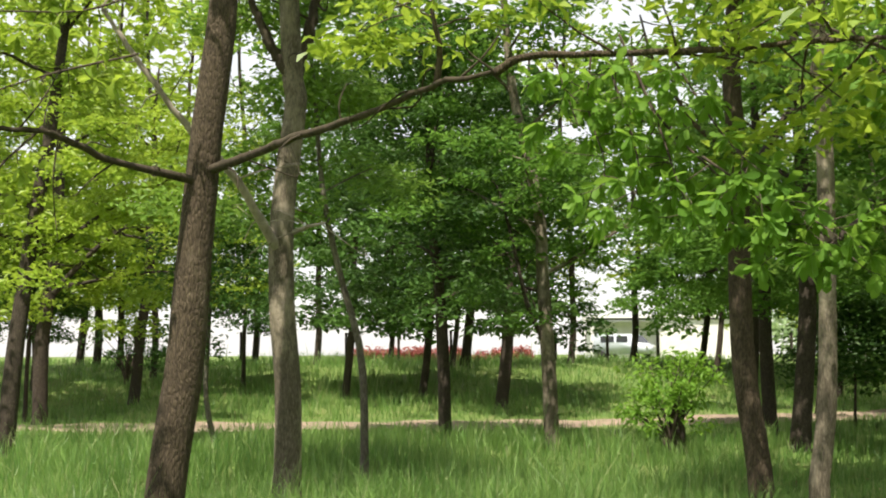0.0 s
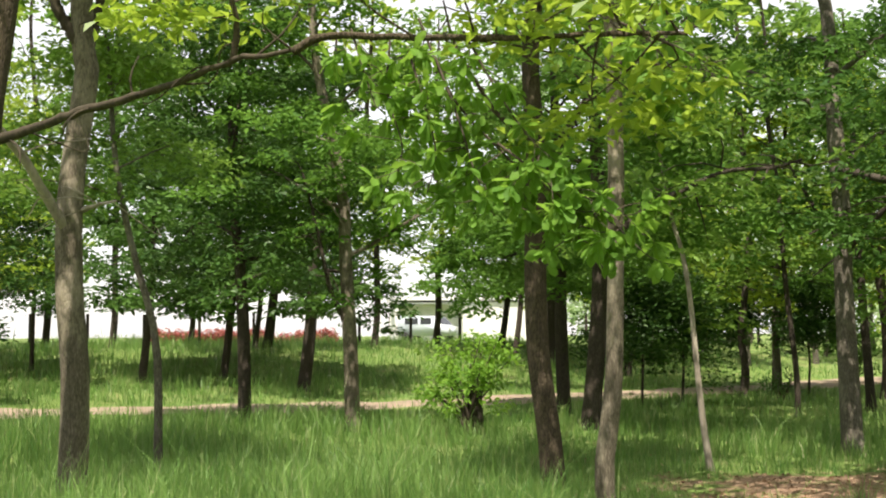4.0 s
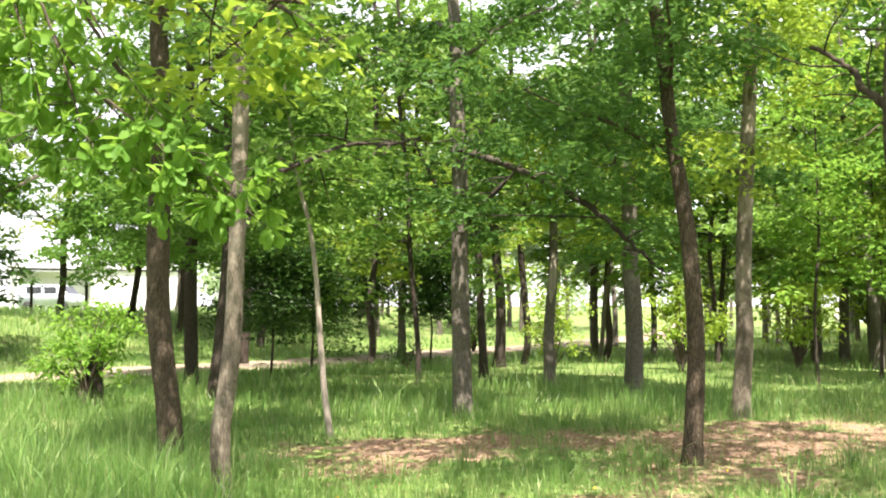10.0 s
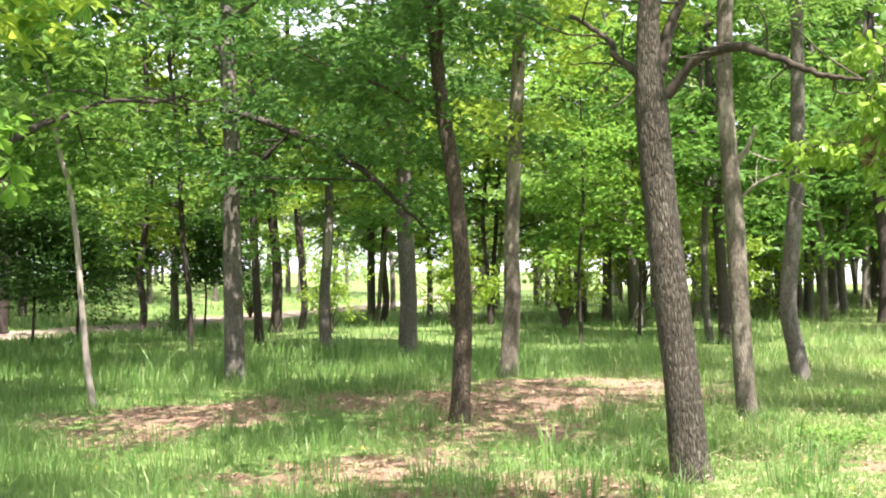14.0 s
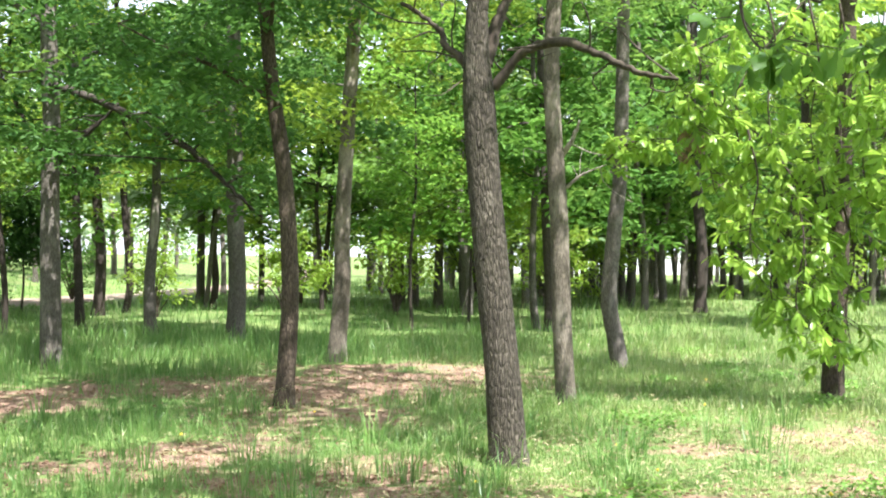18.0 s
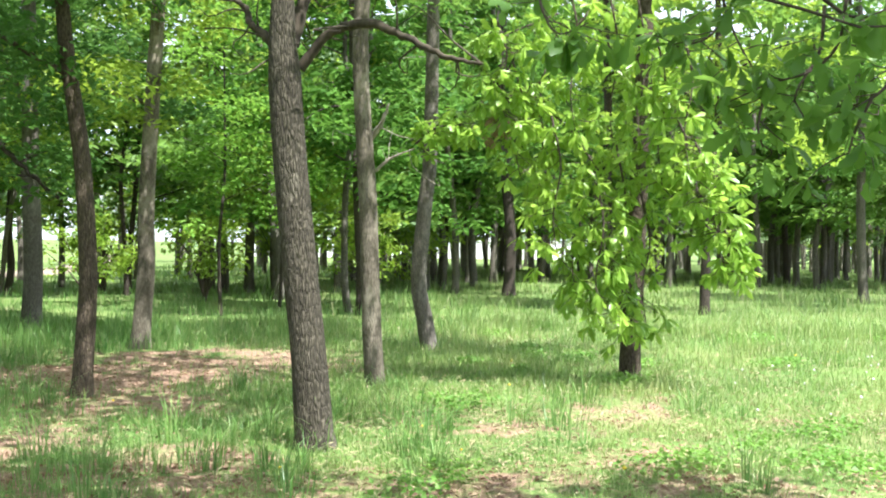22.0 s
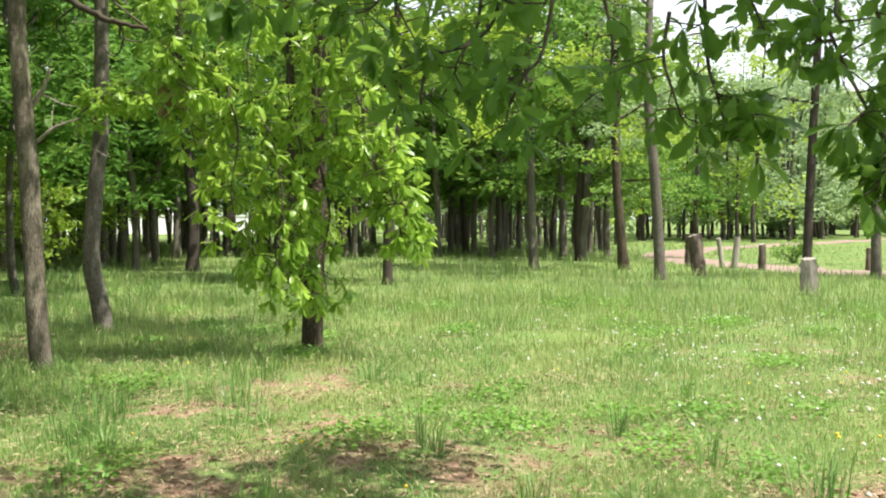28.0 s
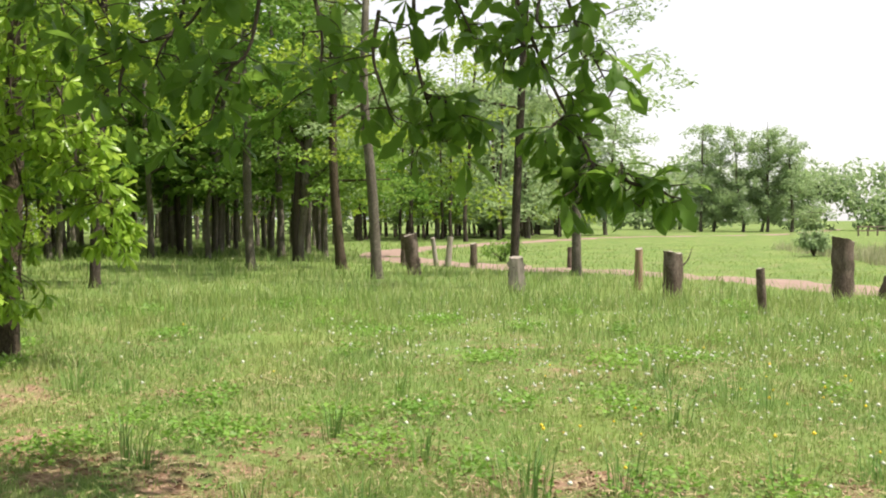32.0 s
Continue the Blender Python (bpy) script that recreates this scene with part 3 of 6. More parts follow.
    for _ in range(fill):
        u = rng.uniform(0, 1) ** 1.4
        a = rng.uniform(0, 6.28)
        h = low - 0.3 + (tall - low) * u
        k = int(np.argmin(np.abs(line[:, 2] - h)))
        d = wide * math.sqrt(max(0.06, 1 - 0.9 * u * u)) * rng.uniform(0.25, 1.0) ** 0.6
        cl.append(np.array((line[k][0] + d * math.cos(a) + lean_to[0], line[k][1] + d * math.sin(a) + lean_to[1], h + rng.normal(0, 0.15)))), cr.append(rng.uniform(0.45, 0.85))
    if cl:
        cl, cr = np.array(cl), np.array(cr)
        coarse = np.clip((cl[:, 2] - fine_top) / 2.0, 0, 1)
        scale = 1 + 1.3 * coarse
        n = (dense * (cr / 0.6) ** 2 / scale ** 2.6).astype(int) + 2
        v, f = clump_leaves(cl, cr * (1 + 0.35 * coarse), n, size * scale, rng, flat, 0.28)
        part("crown", mesh("crown", v, f, leaves), tree)
    return tree


oak(-2.68, 10.11, [(0.0, -0.1), (0.8, 0.0), (1.6, 0.11), (2.63, 0.18), (3.74, 0.27), (4.66, 0.38), (4.99, 0.41)], 0.185, 11.0, 6.3, 3.0, "large oak with furrowed brown bark and two long low limbs", leaves=LEAF_LIGHT, limbs=7, seed=1, fine_top=6.5, limb_lines=[(DEADBARK, 0.046, [(-2.34, 10.09, 3.35), (-2.00, 9.75, 3.39), (-1.45, 9.03, 3.42), (-0.83, 8.29, 3.45), (-0.31, 7.61, 3.50), (0.12, 7.20, 3.49)]), (DEADBARK, 0.04, [(-2.51, 10.05, 3.25), (-3.01, 9.30, 3.29), (-3.27, 8.79, 3.39), (-3.44, 8.52, 3.40), (-3.77, 8.17, 3.35)]), (BARK, 0.03, [(0.12, 7.20, 3.49), (0.35, 7.09, 3.57), (1.05, 6.69, 3.48), (1.48, 6.38, 3.42), (1.94, 6.02, 3.36), (2.22, 5.80, 3.31)]), (TWIG, 0.025, [(-0.27, 7.61, 3.51), (-0.24, 7.51, 3.73), (-0.29, 7.41, 3.98), (-0.28, 7.31, 4.26)])])
# its patch of paler bark puts sunlight on the trunk into colour
oak(-1.90, 11.99, [(0.0, 0.0), (1.22, 0.01), (2.07, -0.06), (2.8, -0.08), (3.42, -0.05), (4.43, 0.07), (4.74, 0.03)], 0.160, 11.0, 6.0, 3.2, "oak with a pale dead branch and a forked top", pale_patches=[(2.45, 3.1, 0.8, BARK_PALE)], leaves=LEAF, limbs=7, mat=BARK_PALE, seed=2, fine_top=7, limb_lines=[(DEADWOOD, 0.05, [(-2.01, 11.88, 2.79), (-2.36, 11.41, 3.46), (-2.77, 11.12, 3.91), (-3.16, 10.92, 4.44), (-3.48, 10.83, 4.91), (-3.61, 10.79, 5.13)]), (DEADWOOD, 0.03, [(-1.83, 11.90, 2.97), (-1.65, 11.62, 2.99), (-1.45, 11.44, 3.02)]), (DEADBARK, 0.08, [(-1.89, 11.99, 4.71), (-2.04, 11.97, 4.93), (-2.17, 11.95, 5.18), (-2.35, 11.92, 5.62), (-2.45, 11.90, 6.06)]), (DEADBARK, 0.09, [(-1.86, 12.00, 4.68), (-1.72, 12.12, 5.23), (-1.64, 12.23, 5.65), (-1.50, 12.34, 6.29)])])
oak(3.15, 11.94, [(0.0, -0.0), (0.44, -0.03), (1.5, -0.15), (2.5, -0.17), (3.71, -0.15), (5.0, -0.19)], 0.138, 11.0, 5.4, 3.2, "slightly bent oak with rough brown bark in tall grass", dense=85, leaves=LEAF, mat=BARK, seed=3, fine_top=7, limb_lines=[(BARK_DARK, 0.06, [(3.04, 11.94, 3.45), (3.40, 12.25, 3.91), (3.84, 12.54, 4.52), (4.13, 12.75, 5.00), (4.57, 12.92, 5.72)]), (TWIG, 0.03, [(2.90, 11.77, 3.80), (2.53, 11.65, 4.01), (2.25, 11.51, 4.34), (2.00, 11.46, 4.74), (1.86, 11.38, 5.19)])])
oak(2.90, 9.22, [(0.0, 0.0), (0.49, -0.07), (1.21, 0.02), (1.98, 0.05), (3.11, 0.08), (4.15, 0.07)], 0.088, 9.5, 5.0, 3.0, "slender crooked tree with pale peeling bark", lean_to=(0.5, -2.1), fill=42, dense=75, mat=BARK_PALE, seed=4, thin=0.06, limb_lines=[(BARK_DARK, 0.036, [(2.95, 9.14, 2.53), (3.33, 9.32, 2.77), (3.72, 9.60, 2.95), (4.27, 9.80, 3.18), (4.70, 9.82, 3.21), (5.01, 9.77, 3.30)]), (TWIG, 0.03, [(2.97, 9.14, 3.94), (3.05, 9.00, 4.00), (3.18, 8.74, 4.03), (3.54, 8.37, 4.22)])])
oak(5.37, 12.80, [(0.0, 0.0), (0.5, -0.09), (1.19, -0.15), (2.03, -0.21), (2.67, -0.3), (3.2, -0.44)], 0.043, 5.0, 3.2, 0.9, "thin leaning sapling with a bare pale stem", mat=DEADWOOD, seed=5, dense=40, leaves=LEAF_MID)
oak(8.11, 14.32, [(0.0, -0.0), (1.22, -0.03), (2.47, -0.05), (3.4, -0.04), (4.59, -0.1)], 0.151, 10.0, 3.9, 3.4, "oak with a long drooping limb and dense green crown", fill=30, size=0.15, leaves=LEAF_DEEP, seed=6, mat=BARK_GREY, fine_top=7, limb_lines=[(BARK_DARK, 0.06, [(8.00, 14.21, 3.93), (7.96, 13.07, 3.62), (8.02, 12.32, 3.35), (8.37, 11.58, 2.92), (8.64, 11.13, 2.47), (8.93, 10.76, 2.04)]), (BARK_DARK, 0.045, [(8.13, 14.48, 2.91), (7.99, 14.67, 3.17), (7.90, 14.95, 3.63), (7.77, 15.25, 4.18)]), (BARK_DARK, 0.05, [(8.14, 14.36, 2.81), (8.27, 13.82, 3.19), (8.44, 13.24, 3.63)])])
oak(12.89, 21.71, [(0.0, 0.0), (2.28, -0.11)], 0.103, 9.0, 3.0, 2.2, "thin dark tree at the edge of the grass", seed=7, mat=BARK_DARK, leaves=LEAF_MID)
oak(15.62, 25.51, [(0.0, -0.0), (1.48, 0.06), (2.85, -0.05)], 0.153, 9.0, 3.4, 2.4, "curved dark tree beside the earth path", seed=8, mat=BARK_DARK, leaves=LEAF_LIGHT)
oak(12.58, 18.58, [(0.0, 0.0), (1.07, -0.04), (2.54, 0.06)], 0.126, 6.0, 2.9, 2.2, "broken-topped tree with exposed pale wood", pale_patches=[(1.7, 2.75, 0.9, DEADWOOD)], seed=9, mat=BARK_GREY, leaves=LEAF_LIGHT)
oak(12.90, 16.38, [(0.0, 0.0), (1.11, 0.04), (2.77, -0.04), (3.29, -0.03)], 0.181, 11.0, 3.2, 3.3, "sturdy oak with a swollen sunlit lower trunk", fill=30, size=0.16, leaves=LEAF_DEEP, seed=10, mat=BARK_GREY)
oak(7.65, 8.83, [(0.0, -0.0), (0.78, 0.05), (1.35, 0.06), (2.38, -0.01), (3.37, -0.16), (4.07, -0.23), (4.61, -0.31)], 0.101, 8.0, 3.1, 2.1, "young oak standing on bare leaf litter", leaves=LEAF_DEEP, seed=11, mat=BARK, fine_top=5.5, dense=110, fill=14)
oak(11.74, 12.41, [(0.0, 0.0), (1.21, 0.09), (2.04, 0.08), (3.7, 0.15), (5.38, 0.23)], 0.140, 11.0, 3.6, 2.8, "pale straight tree beside the bare patch", fill=8, size=0.15, leaves=LEAF_LIGHT, seed=12, mat=BARK_PALE)
oak(6.98, 5.33, [(0.0, -0.0), (0.71, -0.07), (1.57, -0.16), (2.65, -0.26), (3.74, -0.28)], 0.151, 10.0, 5.7, 3.9, "large oak with deeply furrowed bark and a forked limb", fork=3.05, dense=80, limbs=8, fill=50, lean_to=(-1.3, -0.5), leaves=LEAF_LIGHT, seed=13, mat=BARK_PLATED, fine_top=6.5, limb_lines=[(DEADBARK, 0.045, [(7.03, 5.57, 2.95), (7.08, 5.33, 3.21), (7.10, 4.97, 3.26), (7.11, 4.61, 3.12), (7.08, 4.29, 2.96), (7.13, 3.99, 2.88)]), (DEADBARK, 0.046, [(6.98, 5.62, 2.95), (6.94, 5.83, 3.19), (6.92, 6.00, 3.32), (6.95, 6.12, 3.50), (6.83, 6.40, 3.70)]), (DEADBARK, 0.06, [(6.98, 5.62, 3.13), (7.11, 5.62, 3.47), (7.26, 5.60, 3.77), (7.52, 5.58, 4.30)])])
oak(9.94, 6.85, [(0.0, -0.0), (0.7, -0.06), (1.92, -0.11), (2.83, -0.17), (3.75, -0.21)], 0.110, 11.0, 5.0, 3.0, "straight oak with grey plated bark and a broken stub", leaves=LEAF, fill=6, dense=80, limbs=7, seed=14, mat=BARK_PALE, fine_top=7, limb_lines=[(DEADWOOD, 0.04, [(10.04, 7.05, 2.70), (10.03, 6.89, 2.88), (9.99, 6.77, 3.06)]), (DEADWOOD, 0.02, [(10.08, 6.99, 2.37), (10.10, 6.79, 2.51), (10.15, 6.53, 2.60)])])
oak(14.14, 8.88, [(0.0, 0.06), (0.44, -0.04), (0.98, -0.14), (1.75, -0.09), (2.4, -0.03), (2.84, 0.01), (4.35, 0.03)], 0.127, 12.0, 5.4, 4.0, "slim tree with a bent base and smooth grey bark", leaves=LEAF, lean_to=(1.6, -1.1), fill=38, seed=15, mat=BARK_GREY)
oak(30.03, 16.05, [(0.0, 0.0), (1.76, 0.04), (3.13, -0.07)], 0.192, 12.0, 4.0, 3.9, "dark-stemmed tree at the edge of the clearing", fill=44, seed=16, mat=BARK_DARK, leaves=LEAF_MID, size=0.2, dense=60)
oak(12.48, 4.98, [(0.0, 0.0), (0.7, 0.02), (1.44, 0.05), (3.46, 0.12)], 0.129, 9.5, 4.6, 3.0, "oak half hidden by its hanging bright green leaves", fill=30, seed=17, mat=BARK, leaves=LEAF, size=0.2, dense=35, limbs=5)
oak(25.32, 8.32, [(0.0, -0.0), (1.33, 0.02)], 0.122, 11.0, 4.0, 3.4, "slim tree with low hanging leaves in the clearing", fill=40, size=0.2, dense=70, seed=18, mat=BARK_DARK, leaves=LEAF_LIGHT)
oak(-9.12, 31.89, [(0.0, 0.0), (1.01, 0.1), (2.14, 0.18)], 0.170, 10.0, 3.2, 4.0, "tree with a dark trunk growing on the grassy bank", seed=30, mat=BARK_DARK, leaves=LEAF_LIGHT, size=0.2, dense=62, fill=70)
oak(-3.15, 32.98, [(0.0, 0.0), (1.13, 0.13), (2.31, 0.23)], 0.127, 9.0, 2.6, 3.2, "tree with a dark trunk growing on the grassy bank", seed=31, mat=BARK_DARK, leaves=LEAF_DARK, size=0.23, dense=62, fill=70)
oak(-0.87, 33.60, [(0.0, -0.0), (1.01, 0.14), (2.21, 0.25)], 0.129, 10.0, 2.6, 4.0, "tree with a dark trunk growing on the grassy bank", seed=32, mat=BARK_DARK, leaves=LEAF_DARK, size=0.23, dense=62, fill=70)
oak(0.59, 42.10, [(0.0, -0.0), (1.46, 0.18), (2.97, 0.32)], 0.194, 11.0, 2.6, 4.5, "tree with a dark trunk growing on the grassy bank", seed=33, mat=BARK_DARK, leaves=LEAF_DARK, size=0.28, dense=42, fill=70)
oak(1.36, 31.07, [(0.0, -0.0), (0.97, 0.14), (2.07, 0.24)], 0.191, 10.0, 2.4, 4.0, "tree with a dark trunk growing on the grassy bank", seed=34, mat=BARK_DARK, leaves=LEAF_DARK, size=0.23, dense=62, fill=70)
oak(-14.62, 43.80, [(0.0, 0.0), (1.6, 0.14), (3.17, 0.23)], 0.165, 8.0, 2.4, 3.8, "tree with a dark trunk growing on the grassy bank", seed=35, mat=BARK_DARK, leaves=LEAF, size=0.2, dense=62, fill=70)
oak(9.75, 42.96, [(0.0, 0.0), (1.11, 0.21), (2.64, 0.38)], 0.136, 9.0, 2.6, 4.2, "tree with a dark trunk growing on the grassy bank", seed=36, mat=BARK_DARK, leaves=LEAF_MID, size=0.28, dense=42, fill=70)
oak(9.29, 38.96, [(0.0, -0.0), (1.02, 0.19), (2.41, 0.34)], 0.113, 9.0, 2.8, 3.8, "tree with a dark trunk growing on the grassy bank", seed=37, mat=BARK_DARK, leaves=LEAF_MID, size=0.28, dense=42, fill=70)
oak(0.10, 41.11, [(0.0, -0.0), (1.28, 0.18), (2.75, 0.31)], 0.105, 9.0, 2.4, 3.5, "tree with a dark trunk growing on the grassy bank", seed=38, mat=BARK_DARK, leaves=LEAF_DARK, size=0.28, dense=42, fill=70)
oak(-14.98, 30.74, [(0.0, -0.0), (1.04, 0.08), (2.13, 0.12)], 0.175, 10.0, 3.0, 4.0, "tree with a dark trunk growing on the grassy bank", seed=39, mat=BARK_DARK, leaves=LEAF, size=0.2, dense=62, fill=70)
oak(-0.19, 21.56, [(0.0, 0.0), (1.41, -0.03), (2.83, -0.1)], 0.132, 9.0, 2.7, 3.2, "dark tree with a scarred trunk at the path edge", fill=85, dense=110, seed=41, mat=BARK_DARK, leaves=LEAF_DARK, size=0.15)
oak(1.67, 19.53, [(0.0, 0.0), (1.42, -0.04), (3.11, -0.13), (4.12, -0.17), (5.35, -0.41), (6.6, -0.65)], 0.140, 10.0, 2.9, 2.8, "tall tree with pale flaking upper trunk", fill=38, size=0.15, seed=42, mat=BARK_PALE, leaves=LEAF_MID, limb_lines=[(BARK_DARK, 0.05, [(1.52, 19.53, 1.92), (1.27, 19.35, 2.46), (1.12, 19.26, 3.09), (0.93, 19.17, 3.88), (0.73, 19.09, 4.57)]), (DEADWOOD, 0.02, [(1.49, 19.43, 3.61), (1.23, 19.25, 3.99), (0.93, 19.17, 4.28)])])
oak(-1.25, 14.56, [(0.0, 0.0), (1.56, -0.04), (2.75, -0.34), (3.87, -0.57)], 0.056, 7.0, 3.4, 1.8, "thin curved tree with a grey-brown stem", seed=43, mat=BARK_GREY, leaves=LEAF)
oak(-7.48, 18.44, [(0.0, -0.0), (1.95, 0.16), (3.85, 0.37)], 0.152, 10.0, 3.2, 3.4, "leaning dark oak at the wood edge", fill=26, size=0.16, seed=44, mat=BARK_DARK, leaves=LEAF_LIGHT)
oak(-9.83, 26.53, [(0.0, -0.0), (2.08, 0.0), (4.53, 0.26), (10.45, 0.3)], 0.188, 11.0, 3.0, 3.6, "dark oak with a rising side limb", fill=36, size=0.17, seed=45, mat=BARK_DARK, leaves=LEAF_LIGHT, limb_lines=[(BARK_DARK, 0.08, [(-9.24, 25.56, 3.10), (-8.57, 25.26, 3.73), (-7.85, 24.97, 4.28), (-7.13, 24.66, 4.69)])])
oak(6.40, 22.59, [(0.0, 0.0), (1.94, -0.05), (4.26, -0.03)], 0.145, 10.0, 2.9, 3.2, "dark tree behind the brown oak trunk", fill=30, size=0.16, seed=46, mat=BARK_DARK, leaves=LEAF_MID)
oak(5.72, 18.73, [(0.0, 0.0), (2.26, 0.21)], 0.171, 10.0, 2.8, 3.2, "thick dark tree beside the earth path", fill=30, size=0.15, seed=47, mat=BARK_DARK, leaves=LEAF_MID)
oak(-4.37, 20.50, [(0.0, 0.0), (0.93, -0.22), (2.17, -0.18)], 0.053, 4.5, 1.9, 1.2, "thin bent sapling in tall grass", seed=48, mat=BARK_GREY, leaves=LEAF_DARK, dense=50)
oak(-10.81, 28.18, [(0.0, 0.0), (1.96, 0.03)], 0.062, 4.5, 2.0, 1.6, "thin sapling with dark leaves on the bank", seed=49, mat=BARK_DARK, leaves=LEAF_DARK)
oak(-6.63, 35.54, [(0.0, 0.0), (1.41, 0.02)], 0.074, 5.0, 1.9, 2.0, "slight sapling with dark leaves on the bank", seed=50, mat=BARK_DARK, leaves=LEAF_DARK)
oak(-16.54, 36.63, [(0.0, 0.0), (1.36, 0.05), (2.67, -0.03)], 0.144, 14.4, 2.9, 4.3, "leafy tree with a slim dark trunk on the bank", seed=400, mat=BARK_DARK, leaves=LEAF_LIGHT, size=0.22, dense=50, fill=56, fine_top=10, twigs=False)
oak(-10.17, 42.97, [(0.0, -0.0), (1.39, 0.08), (2.93, 0.02)], 0.136, 15.5, 3.1, 4.3, "leafy tree with a slim dark trunk on the bank", seed=401, mat=BARK_DARK, leaves=LEAF_LIGHT, size=0.22, dense=50, fill=56, fine_top=10, twigs=False)
oak(-7.97, 45.45, [(0.0, 0.0), (1.42, 0.1), (3.05, 0.04)], 0.142, 16.6, 3.3, 4.3, "leafy tree with a slim dark trunk on the bank", seed=402, mat=BARK_DARK, leaves=LEAF, size=0.22, dense=50, fill=56, fine_top=10, twigs=False)
oak(-5.12, 42.83, [(0.0, -0.0), (1.4, 0.1), (2.93, 0.05)], 0.133, 14.4, 2.9, 4.3, "leafy tree with a slim dark trunk on the bank", seed=403, mat=BARK_DARK, leaves=LEAF_MID, size=0.22, dense=50, fill=56, fine_top=10, twigs=False)
oak(-2.44, 46.06, [(0.0, 0.0), (1.35, 0.12), (3.0, 0.07)], 0.118, 15.5, 3.1, 4.3, "leafy tree with a slim dark trunk on the bank", seed=404, mat=BARK_DARK, leaves=LEAF, size=0.22, dense=50, fill=56, fine_top=10, twigs=False)
oak(4.70, 42.83, [(0.0, 0.0), (1.35, 0.13), (2.88, 0.11)], 0.133, 16.6, 3.3, 4.3, "leafy tree with a slim dark trunk on the bank", seed=405, mat=BARK_DARK, leaves=LEAF_LIGHT, size=0.22, dense=50, fill=56, fine_top=10, twigs=False)
oak(7.72, 46.43, [(0.0, 0.0), (1.31, 0.15), (2.97, 0.14)], 0.145, 14.4, 2.9, 4.3, "leafy tree with a slim dark trunk on the bank", seed=406, mat=BARK_DARK, leaves=LEAF, size=0.22, dense=50, fill=56, fine_top=10, twigs=False)
oak(10.52, 38.64, [(0.0, -0.0), (1.25, 0.13), (2.63, 0.14)], 0.164, 15.5, 3.1, 4.3, "leafy tree with a slim dark trunk on the bank", seed=407, mat=BARK_DARK, leaves=LEAF_MID, size=0.22, dense=50, fill=56, fine_top=10, twigs=False)
oak(12.50, 35.92, [(0.0, 0.0), (1.21, 0.13), (2.49, 0.14)], 0.137, 16.6, 3.3, 4.3, "leafy tree with a slim dark trunk on the bank", seed=408, mat=BARK_DARK, leaves=LEAF, size=0.22, dense=50, fill=56, fine_top=10, twigs=False)
oak(15.62, 41.15, [(0.0, -0.0), (1.26, 0.15), (2.73, 0.17)], 0.158, 14.4, 2.9, 4.3, "leafy tree with a slim dark trunk on the bank", seed=409, mat=BARK_DARK, leaves=LEAF_LIGHT, size=0.22, dense=50, fill=56, fine_top=10, twigs=False)
oak(-11.84, 27.77, [(0.0, 0.0), (1.06, 0.04), (2.04, -0.02)], 0.154, 15.5, 3.1, 4.3, "leafy tree with a slim dark trunk on the bank", seed=410, mat=BARK_DARK, leaves=LEAF_LIGHT, size=0.22, dense=50, fill=56, fine_top=10, twigs=False)
oak(10.06, 30.41, [(0.0, 0.0), (1.27, 0.11), (2.35, 0.12)], 0.148, 16.6, 3.3, 4.3, "leafy tree with a slim dark trunk on the bank", seed=411, mat=BARK_DARK, leaves=LEAF_MID, size=0.22, dense=50, fill=56, fine_top=10, twigs=False)
oak(-11.77, 39.45, [(0.0, 0.0), (1.37, 0.07), (2.78, 0.0)], 0.126, 14.4, 2.9, 4.3, "leafy tree with a slim dark trunk on the bank", seed=412, mat=BARK_DARK, leaves=LEAF_LIGHT, size=0.22, dense=50, fill=56, fine_top=10, twigs=False)
oak(-13.05, 34.82, [(0.0, 0.0), (0.98, 0.05), (2.22, -0.02)], 0.143, 15.5, 3.1, 4.3, "leafy tree with a slim dark trunk on the bank", seed=413, mat=BARK_DARK, leaves=LEAF_LIGHT, size=0.22, dense=50, fill=56, fine_top=10, twigs=False)
oak(-10.13, 37.83, [(0.0, -0.0), (1.29, 0.07), (2.64, 0.01)], 0.120, 16.6, 3.3, 4.3, "leafy tree with a slim dark trunk on the bank", seed=414, mat=BARK_DARK, leaves=LEAF_LIGHT, size=0.22, dense=50, fill=56, fine_top=10, twigs=False)
oak(-13.70, 43.05, [(0.0, 0.0), (1.45, 0.07), (3.0, -0.01)], 0.162, 14.4, 2.9, 4.3, "leafy tree with a slim dark trunk on the bank", seed=415, mat=BARK_DARK, leaves=LEAF_LIGHT, size=0.22, dense=50, fill=56, fine_top=10, twigs=False)
oak(12.60, 27.32, [(0.0, 0.0), (0.61, 0.11), (1.67, 0.01)], 0.100, 14.0, 3.4, 4.0, "leafy tree with a slim dark trunk near the earth path", seed=430, mat=BARK_DARK, leaves=LEAF, size=0.22, dense=50, fill=56, fine_top=10, twigs=False)
oak(16.82, 26.12, [(0.0, 0.0), (0.73, 0.11), (1.79, 0.03)], 0.104, 14.0, 3.4, 4.0, "leafy tree with a slim dark trunk near the earth path", seed=431, mat=BARK_DARK, leaves=LEAF_MID, size=0.22, dense=50, fill=56, fine_top=10, twigs=False)
oak(19.87, 26.41, [(0.0, -0.0), (0.76, 0.12), (1.86, 0.04)], 0.110, 14.0, 3.4, 4.0, "leafy tree with a slim dark trunk near the earth path", seed=432, mat=BARK_DARK, leaves=LEAF_MID, size=0.22, dense=50, fill=56, fine_top=10, twigs=False)
oak(34.27, 6.47, [(0.0, 0.0), (1.36, -0.08), (3.27, -0.13)], 0.150, 12.0, 3.6, 3.8, "slender tree with grey bark at the meadow edge", fill=40, twigs=False, seed=51, mat=BARK_GREY, leaves=LEAF_MID, size=0.2, dense=60)
